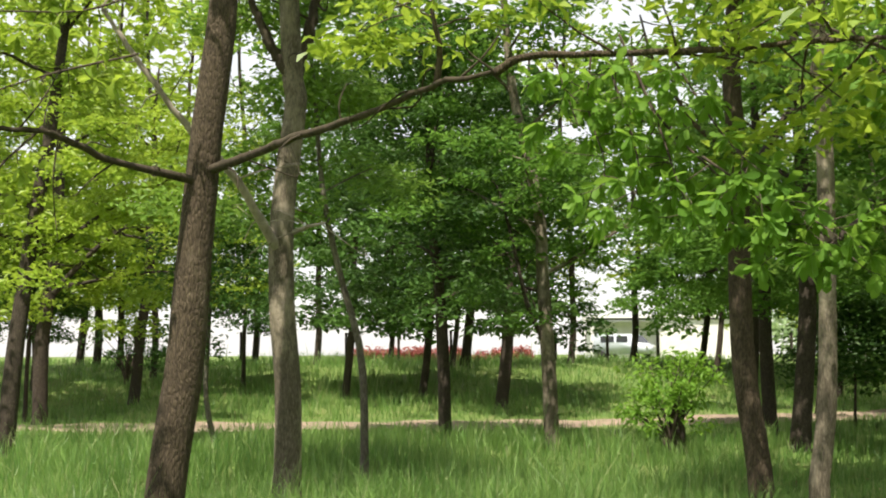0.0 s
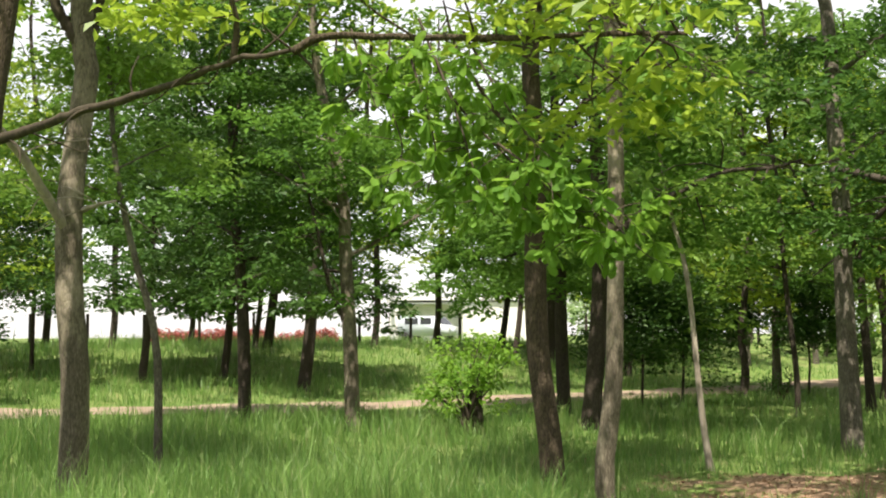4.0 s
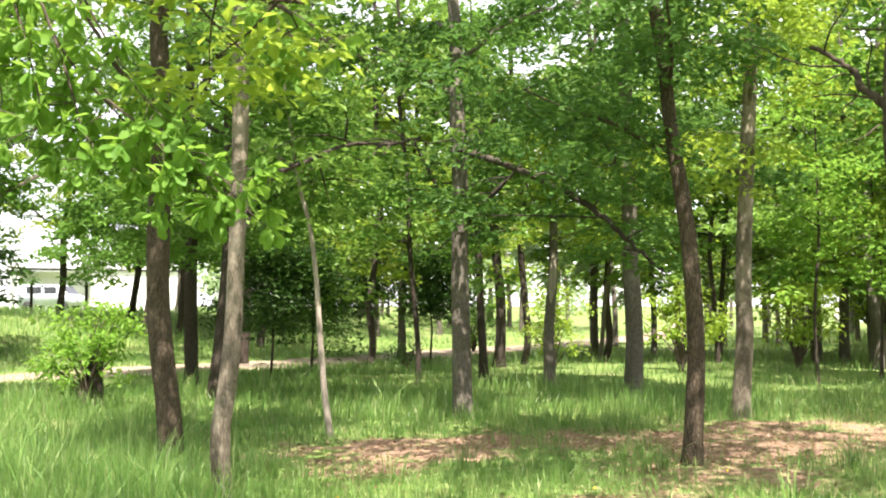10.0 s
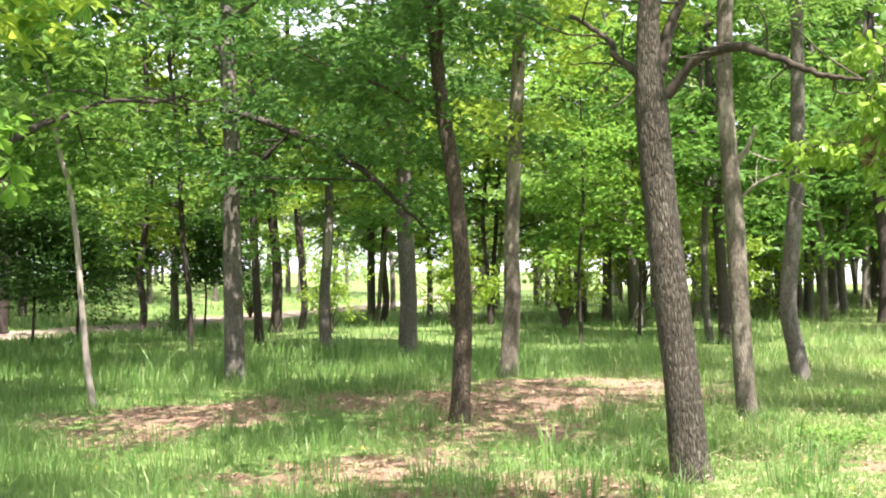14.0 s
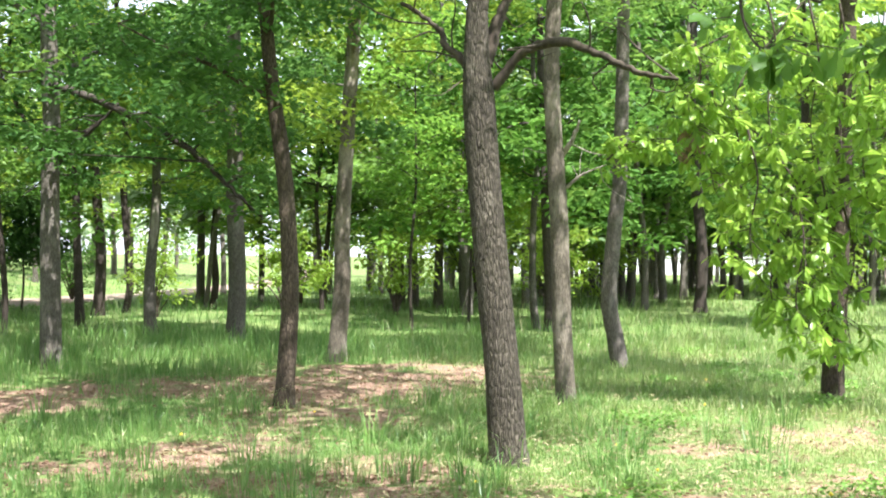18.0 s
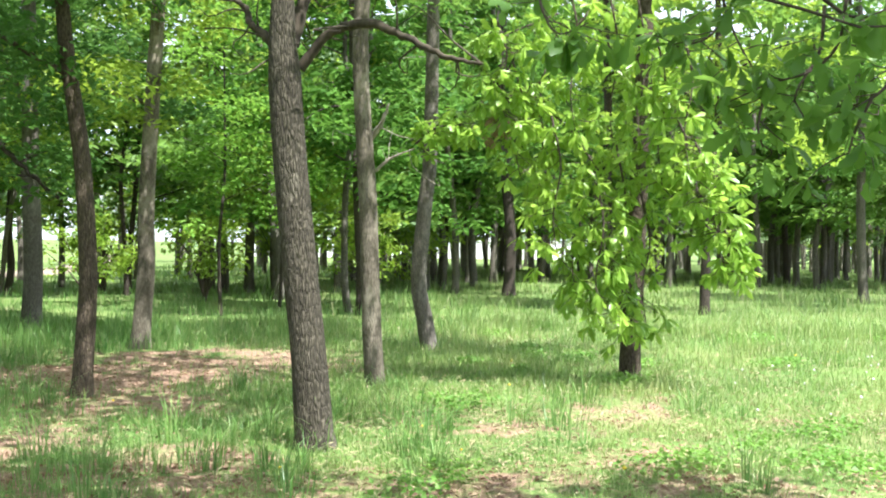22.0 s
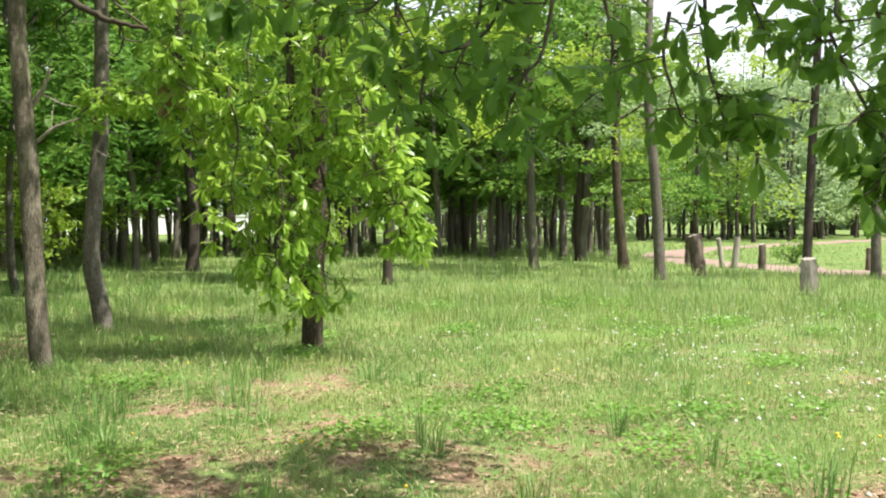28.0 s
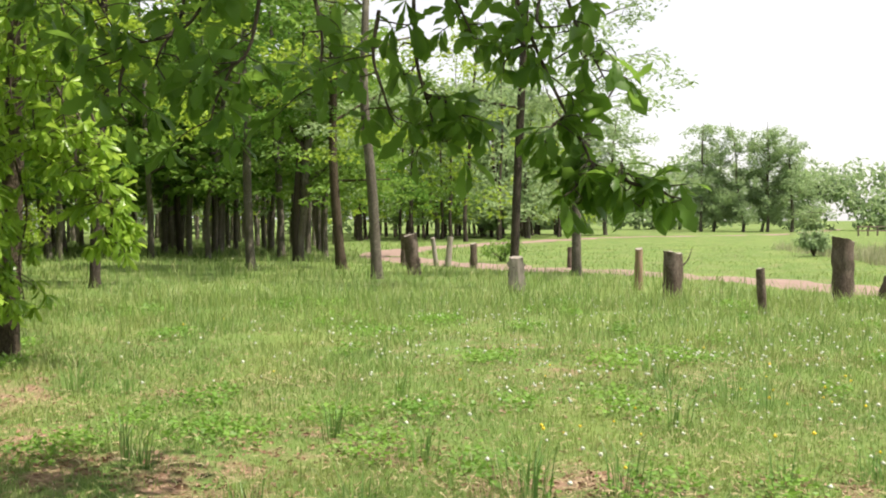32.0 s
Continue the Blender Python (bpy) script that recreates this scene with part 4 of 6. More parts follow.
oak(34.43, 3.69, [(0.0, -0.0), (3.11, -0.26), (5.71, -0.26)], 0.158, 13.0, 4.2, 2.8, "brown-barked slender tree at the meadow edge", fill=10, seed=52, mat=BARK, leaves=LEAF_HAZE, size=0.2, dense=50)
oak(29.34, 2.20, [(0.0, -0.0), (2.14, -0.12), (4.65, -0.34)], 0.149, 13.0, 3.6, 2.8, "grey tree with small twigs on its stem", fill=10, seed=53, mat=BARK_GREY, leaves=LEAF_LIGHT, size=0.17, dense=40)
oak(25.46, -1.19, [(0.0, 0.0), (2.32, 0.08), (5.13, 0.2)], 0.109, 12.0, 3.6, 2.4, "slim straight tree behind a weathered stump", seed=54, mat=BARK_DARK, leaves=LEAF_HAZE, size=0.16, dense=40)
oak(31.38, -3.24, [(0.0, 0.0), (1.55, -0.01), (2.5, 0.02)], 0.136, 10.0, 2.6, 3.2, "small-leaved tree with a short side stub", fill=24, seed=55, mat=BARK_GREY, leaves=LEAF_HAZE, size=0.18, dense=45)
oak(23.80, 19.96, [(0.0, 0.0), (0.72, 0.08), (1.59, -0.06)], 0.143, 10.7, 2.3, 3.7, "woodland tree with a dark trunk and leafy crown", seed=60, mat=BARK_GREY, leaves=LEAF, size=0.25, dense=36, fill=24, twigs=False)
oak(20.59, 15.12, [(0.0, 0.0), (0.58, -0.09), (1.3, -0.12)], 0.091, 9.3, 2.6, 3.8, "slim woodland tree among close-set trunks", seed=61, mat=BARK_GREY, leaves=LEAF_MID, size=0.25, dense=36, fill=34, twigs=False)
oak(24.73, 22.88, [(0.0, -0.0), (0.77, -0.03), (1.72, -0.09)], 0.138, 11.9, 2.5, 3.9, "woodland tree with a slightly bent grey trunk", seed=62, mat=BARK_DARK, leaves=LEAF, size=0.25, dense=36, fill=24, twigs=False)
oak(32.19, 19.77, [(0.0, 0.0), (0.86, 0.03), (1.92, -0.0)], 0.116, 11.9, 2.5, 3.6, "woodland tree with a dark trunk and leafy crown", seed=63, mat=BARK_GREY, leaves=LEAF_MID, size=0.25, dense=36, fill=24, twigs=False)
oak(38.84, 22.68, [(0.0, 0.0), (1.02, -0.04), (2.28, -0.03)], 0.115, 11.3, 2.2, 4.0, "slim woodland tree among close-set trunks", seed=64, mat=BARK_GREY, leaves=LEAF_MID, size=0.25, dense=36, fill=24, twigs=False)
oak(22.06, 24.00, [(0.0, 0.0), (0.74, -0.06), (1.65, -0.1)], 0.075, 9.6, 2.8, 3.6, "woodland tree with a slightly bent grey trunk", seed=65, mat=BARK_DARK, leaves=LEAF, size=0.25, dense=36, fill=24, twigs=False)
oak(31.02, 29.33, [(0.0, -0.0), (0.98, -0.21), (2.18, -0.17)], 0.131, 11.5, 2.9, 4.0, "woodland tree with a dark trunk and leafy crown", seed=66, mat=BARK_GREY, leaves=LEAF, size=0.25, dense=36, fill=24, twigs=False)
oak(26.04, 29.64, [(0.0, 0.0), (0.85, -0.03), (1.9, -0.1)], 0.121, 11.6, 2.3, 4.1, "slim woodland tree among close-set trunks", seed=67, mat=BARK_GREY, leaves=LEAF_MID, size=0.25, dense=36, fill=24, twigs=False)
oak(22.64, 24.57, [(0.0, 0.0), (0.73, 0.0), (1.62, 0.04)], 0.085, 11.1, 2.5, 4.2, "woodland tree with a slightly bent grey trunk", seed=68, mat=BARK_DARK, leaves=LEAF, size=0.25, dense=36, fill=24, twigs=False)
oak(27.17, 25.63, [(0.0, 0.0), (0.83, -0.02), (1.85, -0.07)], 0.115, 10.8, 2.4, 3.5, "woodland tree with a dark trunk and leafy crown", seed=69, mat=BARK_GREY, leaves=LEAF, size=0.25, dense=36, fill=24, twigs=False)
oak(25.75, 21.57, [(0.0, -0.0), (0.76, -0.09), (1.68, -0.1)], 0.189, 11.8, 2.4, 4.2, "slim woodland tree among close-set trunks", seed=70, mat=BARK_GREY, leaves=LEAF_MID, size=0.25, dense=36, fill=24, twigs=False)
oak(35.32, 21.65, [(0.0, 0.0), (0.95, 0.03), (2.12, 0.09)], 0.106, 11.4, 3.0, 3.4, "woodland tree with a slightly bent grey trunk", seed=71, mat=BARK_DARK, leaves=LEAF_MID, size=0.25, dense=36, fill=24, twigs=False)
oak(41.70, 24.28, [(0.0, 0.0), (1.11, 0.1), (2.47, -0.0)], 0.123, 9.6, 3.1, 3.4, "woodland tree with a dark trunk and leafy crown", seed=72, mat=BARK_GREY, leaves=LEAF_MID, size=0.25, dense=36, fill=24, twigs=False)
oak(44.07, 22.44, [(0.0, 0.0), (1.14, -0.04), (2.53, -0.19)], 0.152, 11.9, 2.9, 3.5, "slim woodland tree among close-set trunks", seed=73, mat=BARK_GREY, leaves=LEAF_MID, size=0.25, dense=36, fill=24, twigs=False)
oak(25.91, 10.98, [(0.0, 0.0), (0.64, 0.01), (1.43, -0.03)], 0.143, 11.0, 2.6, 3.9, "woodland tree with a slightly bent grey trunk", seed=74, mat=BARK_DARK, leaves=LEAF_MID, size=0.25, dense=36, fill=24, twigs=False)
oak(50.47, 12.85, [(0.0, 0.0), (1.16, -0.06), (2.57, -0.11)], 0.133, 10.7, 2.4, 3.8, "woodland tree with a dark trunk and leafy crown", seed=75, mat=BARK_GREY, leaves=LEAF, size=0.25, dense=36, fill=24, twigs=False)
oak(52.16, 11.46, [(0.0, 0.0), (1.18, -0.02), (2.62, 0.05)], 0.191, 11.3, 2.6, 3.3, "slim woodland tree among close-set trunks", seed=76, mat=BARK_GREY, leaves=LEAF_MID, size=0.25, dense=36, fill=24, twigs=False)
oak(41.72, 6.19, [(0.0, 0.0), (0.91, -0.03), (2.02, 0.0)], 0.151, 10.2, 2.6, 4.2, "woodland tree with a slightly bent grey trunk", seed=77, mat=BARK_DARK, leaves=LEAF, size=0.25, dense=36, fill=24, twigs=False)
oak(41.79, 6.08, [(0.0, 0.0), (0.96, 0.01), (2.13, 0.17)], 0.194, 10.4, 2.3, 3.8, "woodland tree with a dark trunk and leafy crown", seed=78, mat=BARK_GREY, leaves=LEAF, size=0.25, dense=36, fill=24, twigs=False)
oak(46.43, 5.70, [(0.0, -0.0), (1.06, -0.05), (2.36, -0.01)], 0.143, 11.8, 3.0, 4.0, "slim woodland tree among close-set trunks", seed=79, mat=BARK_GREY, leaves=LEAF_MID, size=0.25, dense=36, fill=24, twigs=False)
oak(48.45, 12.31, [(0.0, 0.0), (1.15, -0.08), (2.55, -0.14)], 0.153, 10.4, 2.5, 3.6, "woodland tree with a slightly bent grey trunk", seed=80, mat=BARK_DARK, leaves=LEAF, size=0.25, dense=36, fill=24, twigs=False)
oak(53.19, 11.66, [(0.0, 0.0), (1.25, 0.06), (2.77, 0.07)], 0.250, 10.7, 2.3, 3.7, "woodland tree with a dark trunk and leafy crown", seed=81, mat=BARK_GREY, leaves=LEAF, size=0.25, dense=36, fill=24, twigs=False)
oak(13.85, 27.78, [(0.0, 0.0), (0.7, -0.01), (1.56, -0.04)], 0.111, 9.5, 2.7, 3.0, "slim woodland tree among close-set trunks", seed=82, mat=BARK_GREY, leaves=LEAF_LIGHT, size=0.25, dense=36, fill=18, twigs=False)
oak(10.58, 20.57, [(0.0, 0.0), (0.52, 0.02), (1.16, -0.01)], 0.059, 11.8, 2.4, 2.7, "woodland tree with a slightly bent grey trunk", seed=83, mat=BARK_DARK, leaves=LEAF, size=0.25, dense=36, fill=18, twigs=False)
oak(25.41, 23.40, [(0.0, -0.0), (0.78, -0.02), (1.74, -0.07)], 0.124, 10.6, 3.1, 2.7, "woodland tree with a dark trunk and leafy crown", seed=84, mat=BARK_GREY, leaves=LEAF_LIGHT, size=0.25, dense=36, fill=18, twigs=False)
oak(25.15, 21.19, [(0.0, 0.0), (0.74, 0.02), (1.64, 0.04)], 0.135, 12.0, 2.3, 3.1, "slim woodland tree among close-set trunks", seed=85, mat=BARK_GREY, leaves=LEAF, size=0.25, dense=36, fill=18, twigs=False)
oak(19.98, 14.34, [(0.0, 0.0), (0.54, 0.01), (1.2, -0.01)], 0.126, 9.5, 3.0, 3.5, "woodland tree with a slightly bent grey trunk", seed=86, mat=BARK_DARK, leaves=LEAF_MID, size=0.25, dense=36, fill=28, twigs=False)
oak(35.21, 22.83, [(0.0, -0.0), (0.91, -0.01), (2.02, -0.0)], 0.172, 10.2, 3.0, 2.8, "woodland tree with a dark trunk and leafy crown", seed=87, mat=BARK_GREY, leaves=LEAF, size=0.25, dense=36, fill=18, twigs=False)
oak(35.87, 22.14, [(0.0, -0.0), (0.9, 0.06), (2.01, 0.05)], 0.151, 11.1, 2.5, 3.0, "slim woodland tree among close-set trunks", seed=88, mat=BARK_GREY, leaves=LEAF_MID, size=0.25, dense=36, fill=18, twigs=False)
oak(14.33, 28.88, [(0.0, 0.0), (0.74, 0.01), (1.64, 0.09)], 0.099, 10.5, 2.4, 3.0, "woodland tree with a slightly bent grey trunk", seed=89, mat=BARK_DARK, leaves=LEAF_LIGHT, size=0.25, dense=36, fill=18, twigs=False)
oak(19.45, 26.17, [(0.0, 0.0), (0.73, 0.11), (1.63, 0.17)], 0.075, 9.0, 2.5, 3.4, "woodland tree with a dark trunk and leafy crown", seed=90, mat=BARK_GREY, leaves=LEAF, size=0.25, dense=36, fill=18, twigs=False)
oak(23.81, 27.85, [(0.0, 0.0), (0.81, 0.05), (1.8, 0.04)], 0.094, 11.6, 2.9, 3.1, "slim woodland tree among close-set trunks", seed=91, mat=BARK_GREY, leaves=LEAF_LIGHT, size=0.25, dense=36, fill=18, twigs=False)
oak(40.16, 38.90, [(0.0, -0.0), (1.2, 0.1), (2.67, 0.09)], 0.143, 11.0, 2.8, 3.4, "woodland tree with a slightly bent grey trunk", seed=92, mat=BARK_DARK, leaves=LEAF_LIGHT, size=0.25, dense=36, fill=18, twigs=False)


# ---- the wood beyond, and unseen trees added overhead and behind ----
def far_trees():
    """Close-set trunks of the wood, from a few grown trees set out again and again."""
    rng = np.random.default_rng(21)
    kinds = []
    for i in range(6):
        # grey bark and LEAF_HAZE put distance haze into the far trees' colour
        kinds.append(oak(60 + i * 2, 30 + i * 3, [(0, 0), (1.6, rng.normal(0, 0.12)), (3.4, rng.normal(0, 0.2))], rng.uniform(0.085, 0.14), rng.uniform(9.5, 12.5), rng.uniform(2.0, 2.8),
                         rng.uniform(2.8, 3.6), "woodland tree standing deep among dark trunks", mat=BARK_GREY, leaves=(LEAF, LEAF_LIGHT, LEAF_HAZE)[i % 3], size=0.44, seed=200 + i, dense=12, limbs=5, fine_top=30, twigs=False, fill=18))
    spots = []

    def sow(n, a0, a1, d0, d1, gap, fits):
        tries = 0
        while n > 0 and tries < 6000:
            tries += 1
            az, d = radians(rng.uniform(a0, a1)), rng.uniform(d0, d1)
            x, y = d * math.sin(az), d * math.cos(az)
            if fits(x, y, math.degrees(az), d) and all((x - a) ** 2 + (y - b) ** 2 > gap for a, b in spots):
                spots.append((x, y))
                n -= 1

    def wood(x, y, az, d):
        return y > 6.5 + max(0, x - 55) * 0.10 and path_side(x, y) < -2.5 and not (d < 44 and az > 62)

    sow(62, 36, 70, 36, 90, 5.5, wood)
    sow(55, 48, 68, 34, 85, 4.0, wood)
    sow(95, 66, 93, 44, 100, 5.0, wood)
    sow(30, 14, 50, 42, 75, 16, lambda x, y, az, d: path_side(x, y) > 6 and (az > 20 or d > 50) and (abs(x - 13) > 9 or y < 60))
    inner = len(spots)
    near_red = lambda x, y: float(np.min(np.hypot(RED_LINE[:, 0] - x, RED_LINE[:, 1] - y)))
    sow(52, 84, 95.5, 78, 122, 7.0, lambda x, y, az, d: near_red(x, y) > 4 and y > np.interp(x, RED_LINE[:, 0], RED_LINE[:, 1]) and not (az > 92.5 and d < 92))
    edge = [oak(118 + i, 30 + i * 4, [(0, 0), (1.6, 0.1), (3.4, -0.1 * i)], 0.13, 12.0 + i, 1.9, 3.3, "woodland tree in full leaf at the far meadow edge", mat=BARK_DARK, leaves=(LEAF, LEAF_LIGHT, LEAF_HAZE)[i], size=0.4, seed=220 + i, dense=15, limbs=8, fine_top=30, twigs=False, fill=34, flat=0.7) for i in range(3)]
    deep_wood = {}
    for i, (x, y) in enumerate(spots):
        if math.hypot(x, y) > 58:          # past counting: joined
            far_kind = edge[i % 3] if i >= inner else kinds[i % 6]
            s = rng.uniform(0.9, 1.25)
            m = pose(x, y, float(height(x, y)), 0, rng.normal(0, 1.5), rng.uniform(0, 360)) @ Matrix.Diagonal((s, s, s, 1))
            for ob in far_kind.children:
                if ob.name.startswith("limb"):
                    continue
                deep_wood.setdefault(ob.data.materials[0], []).append((ob.data, np.array(m)))
            continue
        deep = math.degrees(math.atan2(x, y)) > 57
        s = rng.uniform(1.05, 1.4) if deep else rng.uniform(0.85, 1.2)
        copy_thing(kinds[(0, 3)[i % 2] if deep else i % 6], pose(x, y, float(height(x, y)), rng.normal(0, 1.5), rng.normal(0, 1.5), rng.uniform(0, 360)) @ Matrix.Diagonal((s, s, s, 1)))

    for mat, pieces in deep_wood.items():
        vs, quads, tris, o = [], [], [], 0
        for me, m in pieces:
            v = np.empty(len(me.vertices) * 3)
            me.vertices.foreach_get("co", v)
            v = v.reshape(-1, 3) @ m[:3, :3].T + m[:3, 3]
            loops, sizes = np.empty(len(me.loops), int), np.empty(len(me.polygons), int)
            me.loops.foreach_get("vertex_index", loops)
            me.polygons.foreach_get("loop_total", sizes)
            n4 = int(np.sum(sizes == 4))
            q = loops[:n4 * 4].reshape(-1, 4)
            if mat not in (BARK_GREY, BARK_DARK, TWIG) and math.hypot(m[0, 3], m[1, 3]) > 72:
                q = q[rng.uniform(0, 1, len(q)) < 0.45]
            quads.append(q + o)
            if n4 < len(sizes):
                tris.append(loops[n4 * 4:].reshape(-1, 3) + o)
            vs.append(v)
            o += len(v)
        name = "deep_wood_trunks" if mat in (BARK_GREY, BARK_DARK, TWIG) else "deep_wood_leaves"
        tagged(new(name, mesh(name, np.vstack(vs), [np.vstack(quads)] + ([np.vstack(tris)] if tris else []), mat)), "close-set trees deep in the far wood", "far woods", kind="stuff")


far_trees()
# Oaks out of view, added for shade; the second bears the near hanging branch.
SHADE = "unseen oak with a spreading crown, added to cast shade"
oak(-1.5, -3.2, [(0, 0), (2, 0.1), (4, 0.15)], 0.2, 10.5, 4.4, 4.2, SHADE, seed=301, size=0.2, dense=60, fine_top=5)
oak(2.9, -2.3, [(0, 0), (2, -0.05), (4, 0.0)], 0.14, 10.5, 4.7, 2.9, SHADE, seed=302, size=0.2, dense=80, fine_top=14, fill=58, limbs=8, lean_to=(0.8, 2.7), limb_lines=[(DEADBARK, 0.05, [(2.9, -2.3, 3.1), (3.9, -1.9, 3.3), (4.8, -1.2, 3.05), (5.12, -0.2, 2.66), (5.1, 0.7, 2.66), (4.98, 1.6, 2.74), (4.7, 2.3, 2.82)])])
oak(-6.5, 4.5, [(0, 0), (2, 0.1), (4, 0.25)], 0.19, 10.5, 4.6, 4.0, SHADE, seed=303, size=0.2, dense=55, fine_top=5)
oak(-8.0, -5.5, [(0, 0), (2, 0.1), (4, 0.1)], 0.2, 11, 4.4, 4.2, SHADE, seed=304, size=0.22, dense=50, fine_top=5)
oak(-12.0, 11.0, [(0, 0), (2, -0.1), (4, -0.1)], 0.2, 11, 4.2, 4.2, SHADE, seed=305, size=0.22, dense=50, fine_top=5)


def willows():
    """Light, rounded trees far across the meadow."""
    rng = np.random.default_rng(31)
    for i, (x, y, tall, wide) in enumerate(((147, -31.7, 14.5, 4.2), (146, -37, 13.5, 4.6), (145.4, -40, 14, 4.6), (144.8, -43, 12, 4.4), (150, -34, 11, 4.0), (150, -40.5, 12.5, 4.6), (112, -14.5, 12.5, 4.4), (116, -10, 14, 5.0),
                                            (120, -8, 14, 5.0), (92, -5.5, 13, 4.2), (104, 0.5, 14.5, 4.6), (88, 2.0, 13, 4.0), (108, -6, 15, 5.0), (98, -2, 14, 4.4))):
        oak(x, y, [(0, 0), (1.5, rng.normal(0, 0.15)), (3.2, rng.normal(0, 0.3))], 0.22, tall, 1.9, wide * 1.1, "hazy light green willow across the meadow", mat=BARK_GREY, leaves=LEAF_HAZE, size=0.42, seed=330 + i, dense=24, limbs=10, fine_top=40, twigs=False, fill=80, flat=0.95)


willows()


def tree_belt(name, line, tall, seed, mat, label, n=30000, leaf=1.0):
    """A far belt of trees, its leaves heaped into many overlapping crowns."""
    rng = np.random.default_rng(seed)
    ln = smooth_line(line, 60)
    k = rng.integers(0, 59, 150)
    c = ln[k] + np.stack([rng.normal(0, 3, 150), rng.normal(0, 3, 150), rng.uniform(0.25, 1.0, 150) * tall * 0.72 * rng.uniform(0.7, 1.1, 150)], 1)
    v, f = clump_leaves(c, rng.uniform(1.4, 3.0, 150) * tall / 9, np.full(150, n // 150), np.full(150, leaf), rng, 0.8, 0.6)
    tagged(new(name, mesh(name, v, f, mat)), label, "far woods", kind="stuff")


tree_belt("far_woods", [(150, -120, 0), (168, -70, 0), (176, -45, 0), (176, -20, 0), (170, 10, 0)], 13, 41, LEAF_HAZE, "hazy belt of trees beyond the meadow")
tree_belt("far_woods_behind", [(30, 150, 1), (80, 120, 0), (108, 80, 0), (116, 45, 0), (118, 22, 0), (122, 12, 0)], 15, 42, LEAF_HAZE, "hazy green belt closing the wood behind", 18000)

# ---- hanging sprays of large leaves ----
def spray(name, boughs, size, rng_seed, mat, label, per=9, hang=0.8, twig_r=0.012, reach=0.35, detail_limit=300, step=2, slim=1.0, whorl=0.65):
    """Leafy boughs: a thing with twigs, each near leaf a part of its own shape from a small set."""
    rng = np.random.default_rng(rng_seed)
    x, y, z = boughs[0][0]
    ob = thing(name, x, y, z, label, "branch")
    o = np.array((x, y, z))
    pts, dirs, stalks = [], [], []
    for b in boughs:
        ln = smooth_line(np.array(b) - o, 8 * len(b))
        tubes = [tube(ln, np.linspace(twig_r, twig_r * 0.35, len(ln)), 6, rng, 0.05)]
        for k in range(2, len(ln), step):
            a = rng.uniform(0, 6.28)
            e = ln[k] + np.array((math.cos(a), math.sin(a), rng.uniform(-0.9, 0.25))) * reach * rng.uniform(0.4, 1.1)
            tw = smooth_line([ln[k], (ln[k] + e) / 2 + rng.normal(0, 0.02, 3), e], 6)
            v, q, c = tube(tw, np.linspace(twig_r * 0.4, 0.002, 6), 4, rng)
            twig = part("twig", mesh("twig", v, [q, c], TWIG, True), ob)
            td = tw[-1] - tw[-3]
            td = td / (np.linalg.norm(td) + 1e-9)
            for _ in range(per):
                if rng.uniform() < whorl:          # a rosette round the twig's tip
                    w = rng.normal(0, 1, 3)
                    w = w - td * np.dot(w, td)
                    w = w / (np.linalg.norm(w) + 1e-9) + td * rng.uniform(0.1, 0.7) + np.array((0, 0, -hang * rng.uniform(0.4, 1.0)))
                    p = tw[-1] - td * rng.uniform(0, 0.03)
                else:
                    p = tw[min(5, int(rng.uniform(0.35, 1.0) ** 0.35 * 5.99))]
                    w = rng.normal(0, 0.95, 3) + td * 0.6 + np.array((0, 0, -hang))
                pts.append(p), dirs.append(w), stalks.append(twig)
        v, f = join_tubes(tubes)
        part("bough", mesh("bough", v, f, TWIG, True), ob)
    order = rng.permutation(len(pts))
    pts, dirs = np.array(pts)[order], np.array(dirs)[order]
    up = UP + 0.6 * rng.standard_normal((len(pts), 3))
    near = min(detail_limit, len(pts))
    shapes = []
    for i in range(8):
        lv, lf = leaf_detail(np.zeros((1, 3)), np.array([[0.0, 1.0, 0.0]]), np.array([[0.0, 0.0, 1.0]]), np.array([size]), rng, 0.4, slim)
        shapes.append(mesh("leaf", lv, lf, mat, True))
    for i in range(near):
        d = Vector(dirs[i]).normalized()
        s = d.cross(Vector(up[i])).normalized()
        n = s.cross(d)
        leaf = new("leaf", shapes[i % 8])
        leaf.parent = stalks[order[i]]
        leaf.matrix_local = Matrix.Translation(pts[i]) @ Matrix((s, d, n)).transposed().to_4x4() @ Matrix.Scale(rng.uniform(0.75, 1.2), 4)
    if len(pts) > near:
        lv, lf = leaf_detail(pts[near:], dirs[near:], up[near:], size, rng, 0.35, slim)
        tagged(part("leaves", mesh("leaves", lv, lf, mat, True), ob), kind="stuff")
    return ob


spray("leafy_branch", [[(0.91, 6.99, 3.68), (1.10, 6.83, 3.14), (1.39, 6.65, 2.75), (1.49, 6.51, 2.60), (1.62, 6.35, 2.48), (1.87, 6.15, 2.30), (1.99, 5.98, 2.13)], [(0.82, 6.90, 3.47), (0.91, 6.78, 3.08), (0.96, 6.67, 2.75), (0.89, 6.58, 2.50)],
                       [(0.98, 6.77, 3.37), (1.10, 6.65, 2.96), (1.17, 6.53, 2.63), (1.26, 6.41, 2.35)], [(1.28, 6.40, 2.78), (1.52, 6.28, 2.56), (1.68, 6.16, 2.32), (1.67, 6.09, 2.19)], [(1.43, 6.26, 2.57), (1.61, 6.14, 2.51), (1.77, 6.02, 2.37), (1.89, 5.91, 2.24)]],
      0.125, 71, LEAF_FRESH, "hanging oak branch of large soft green leaves", per=11, hang=0.8, twig_r=0.009, reach=0.26)
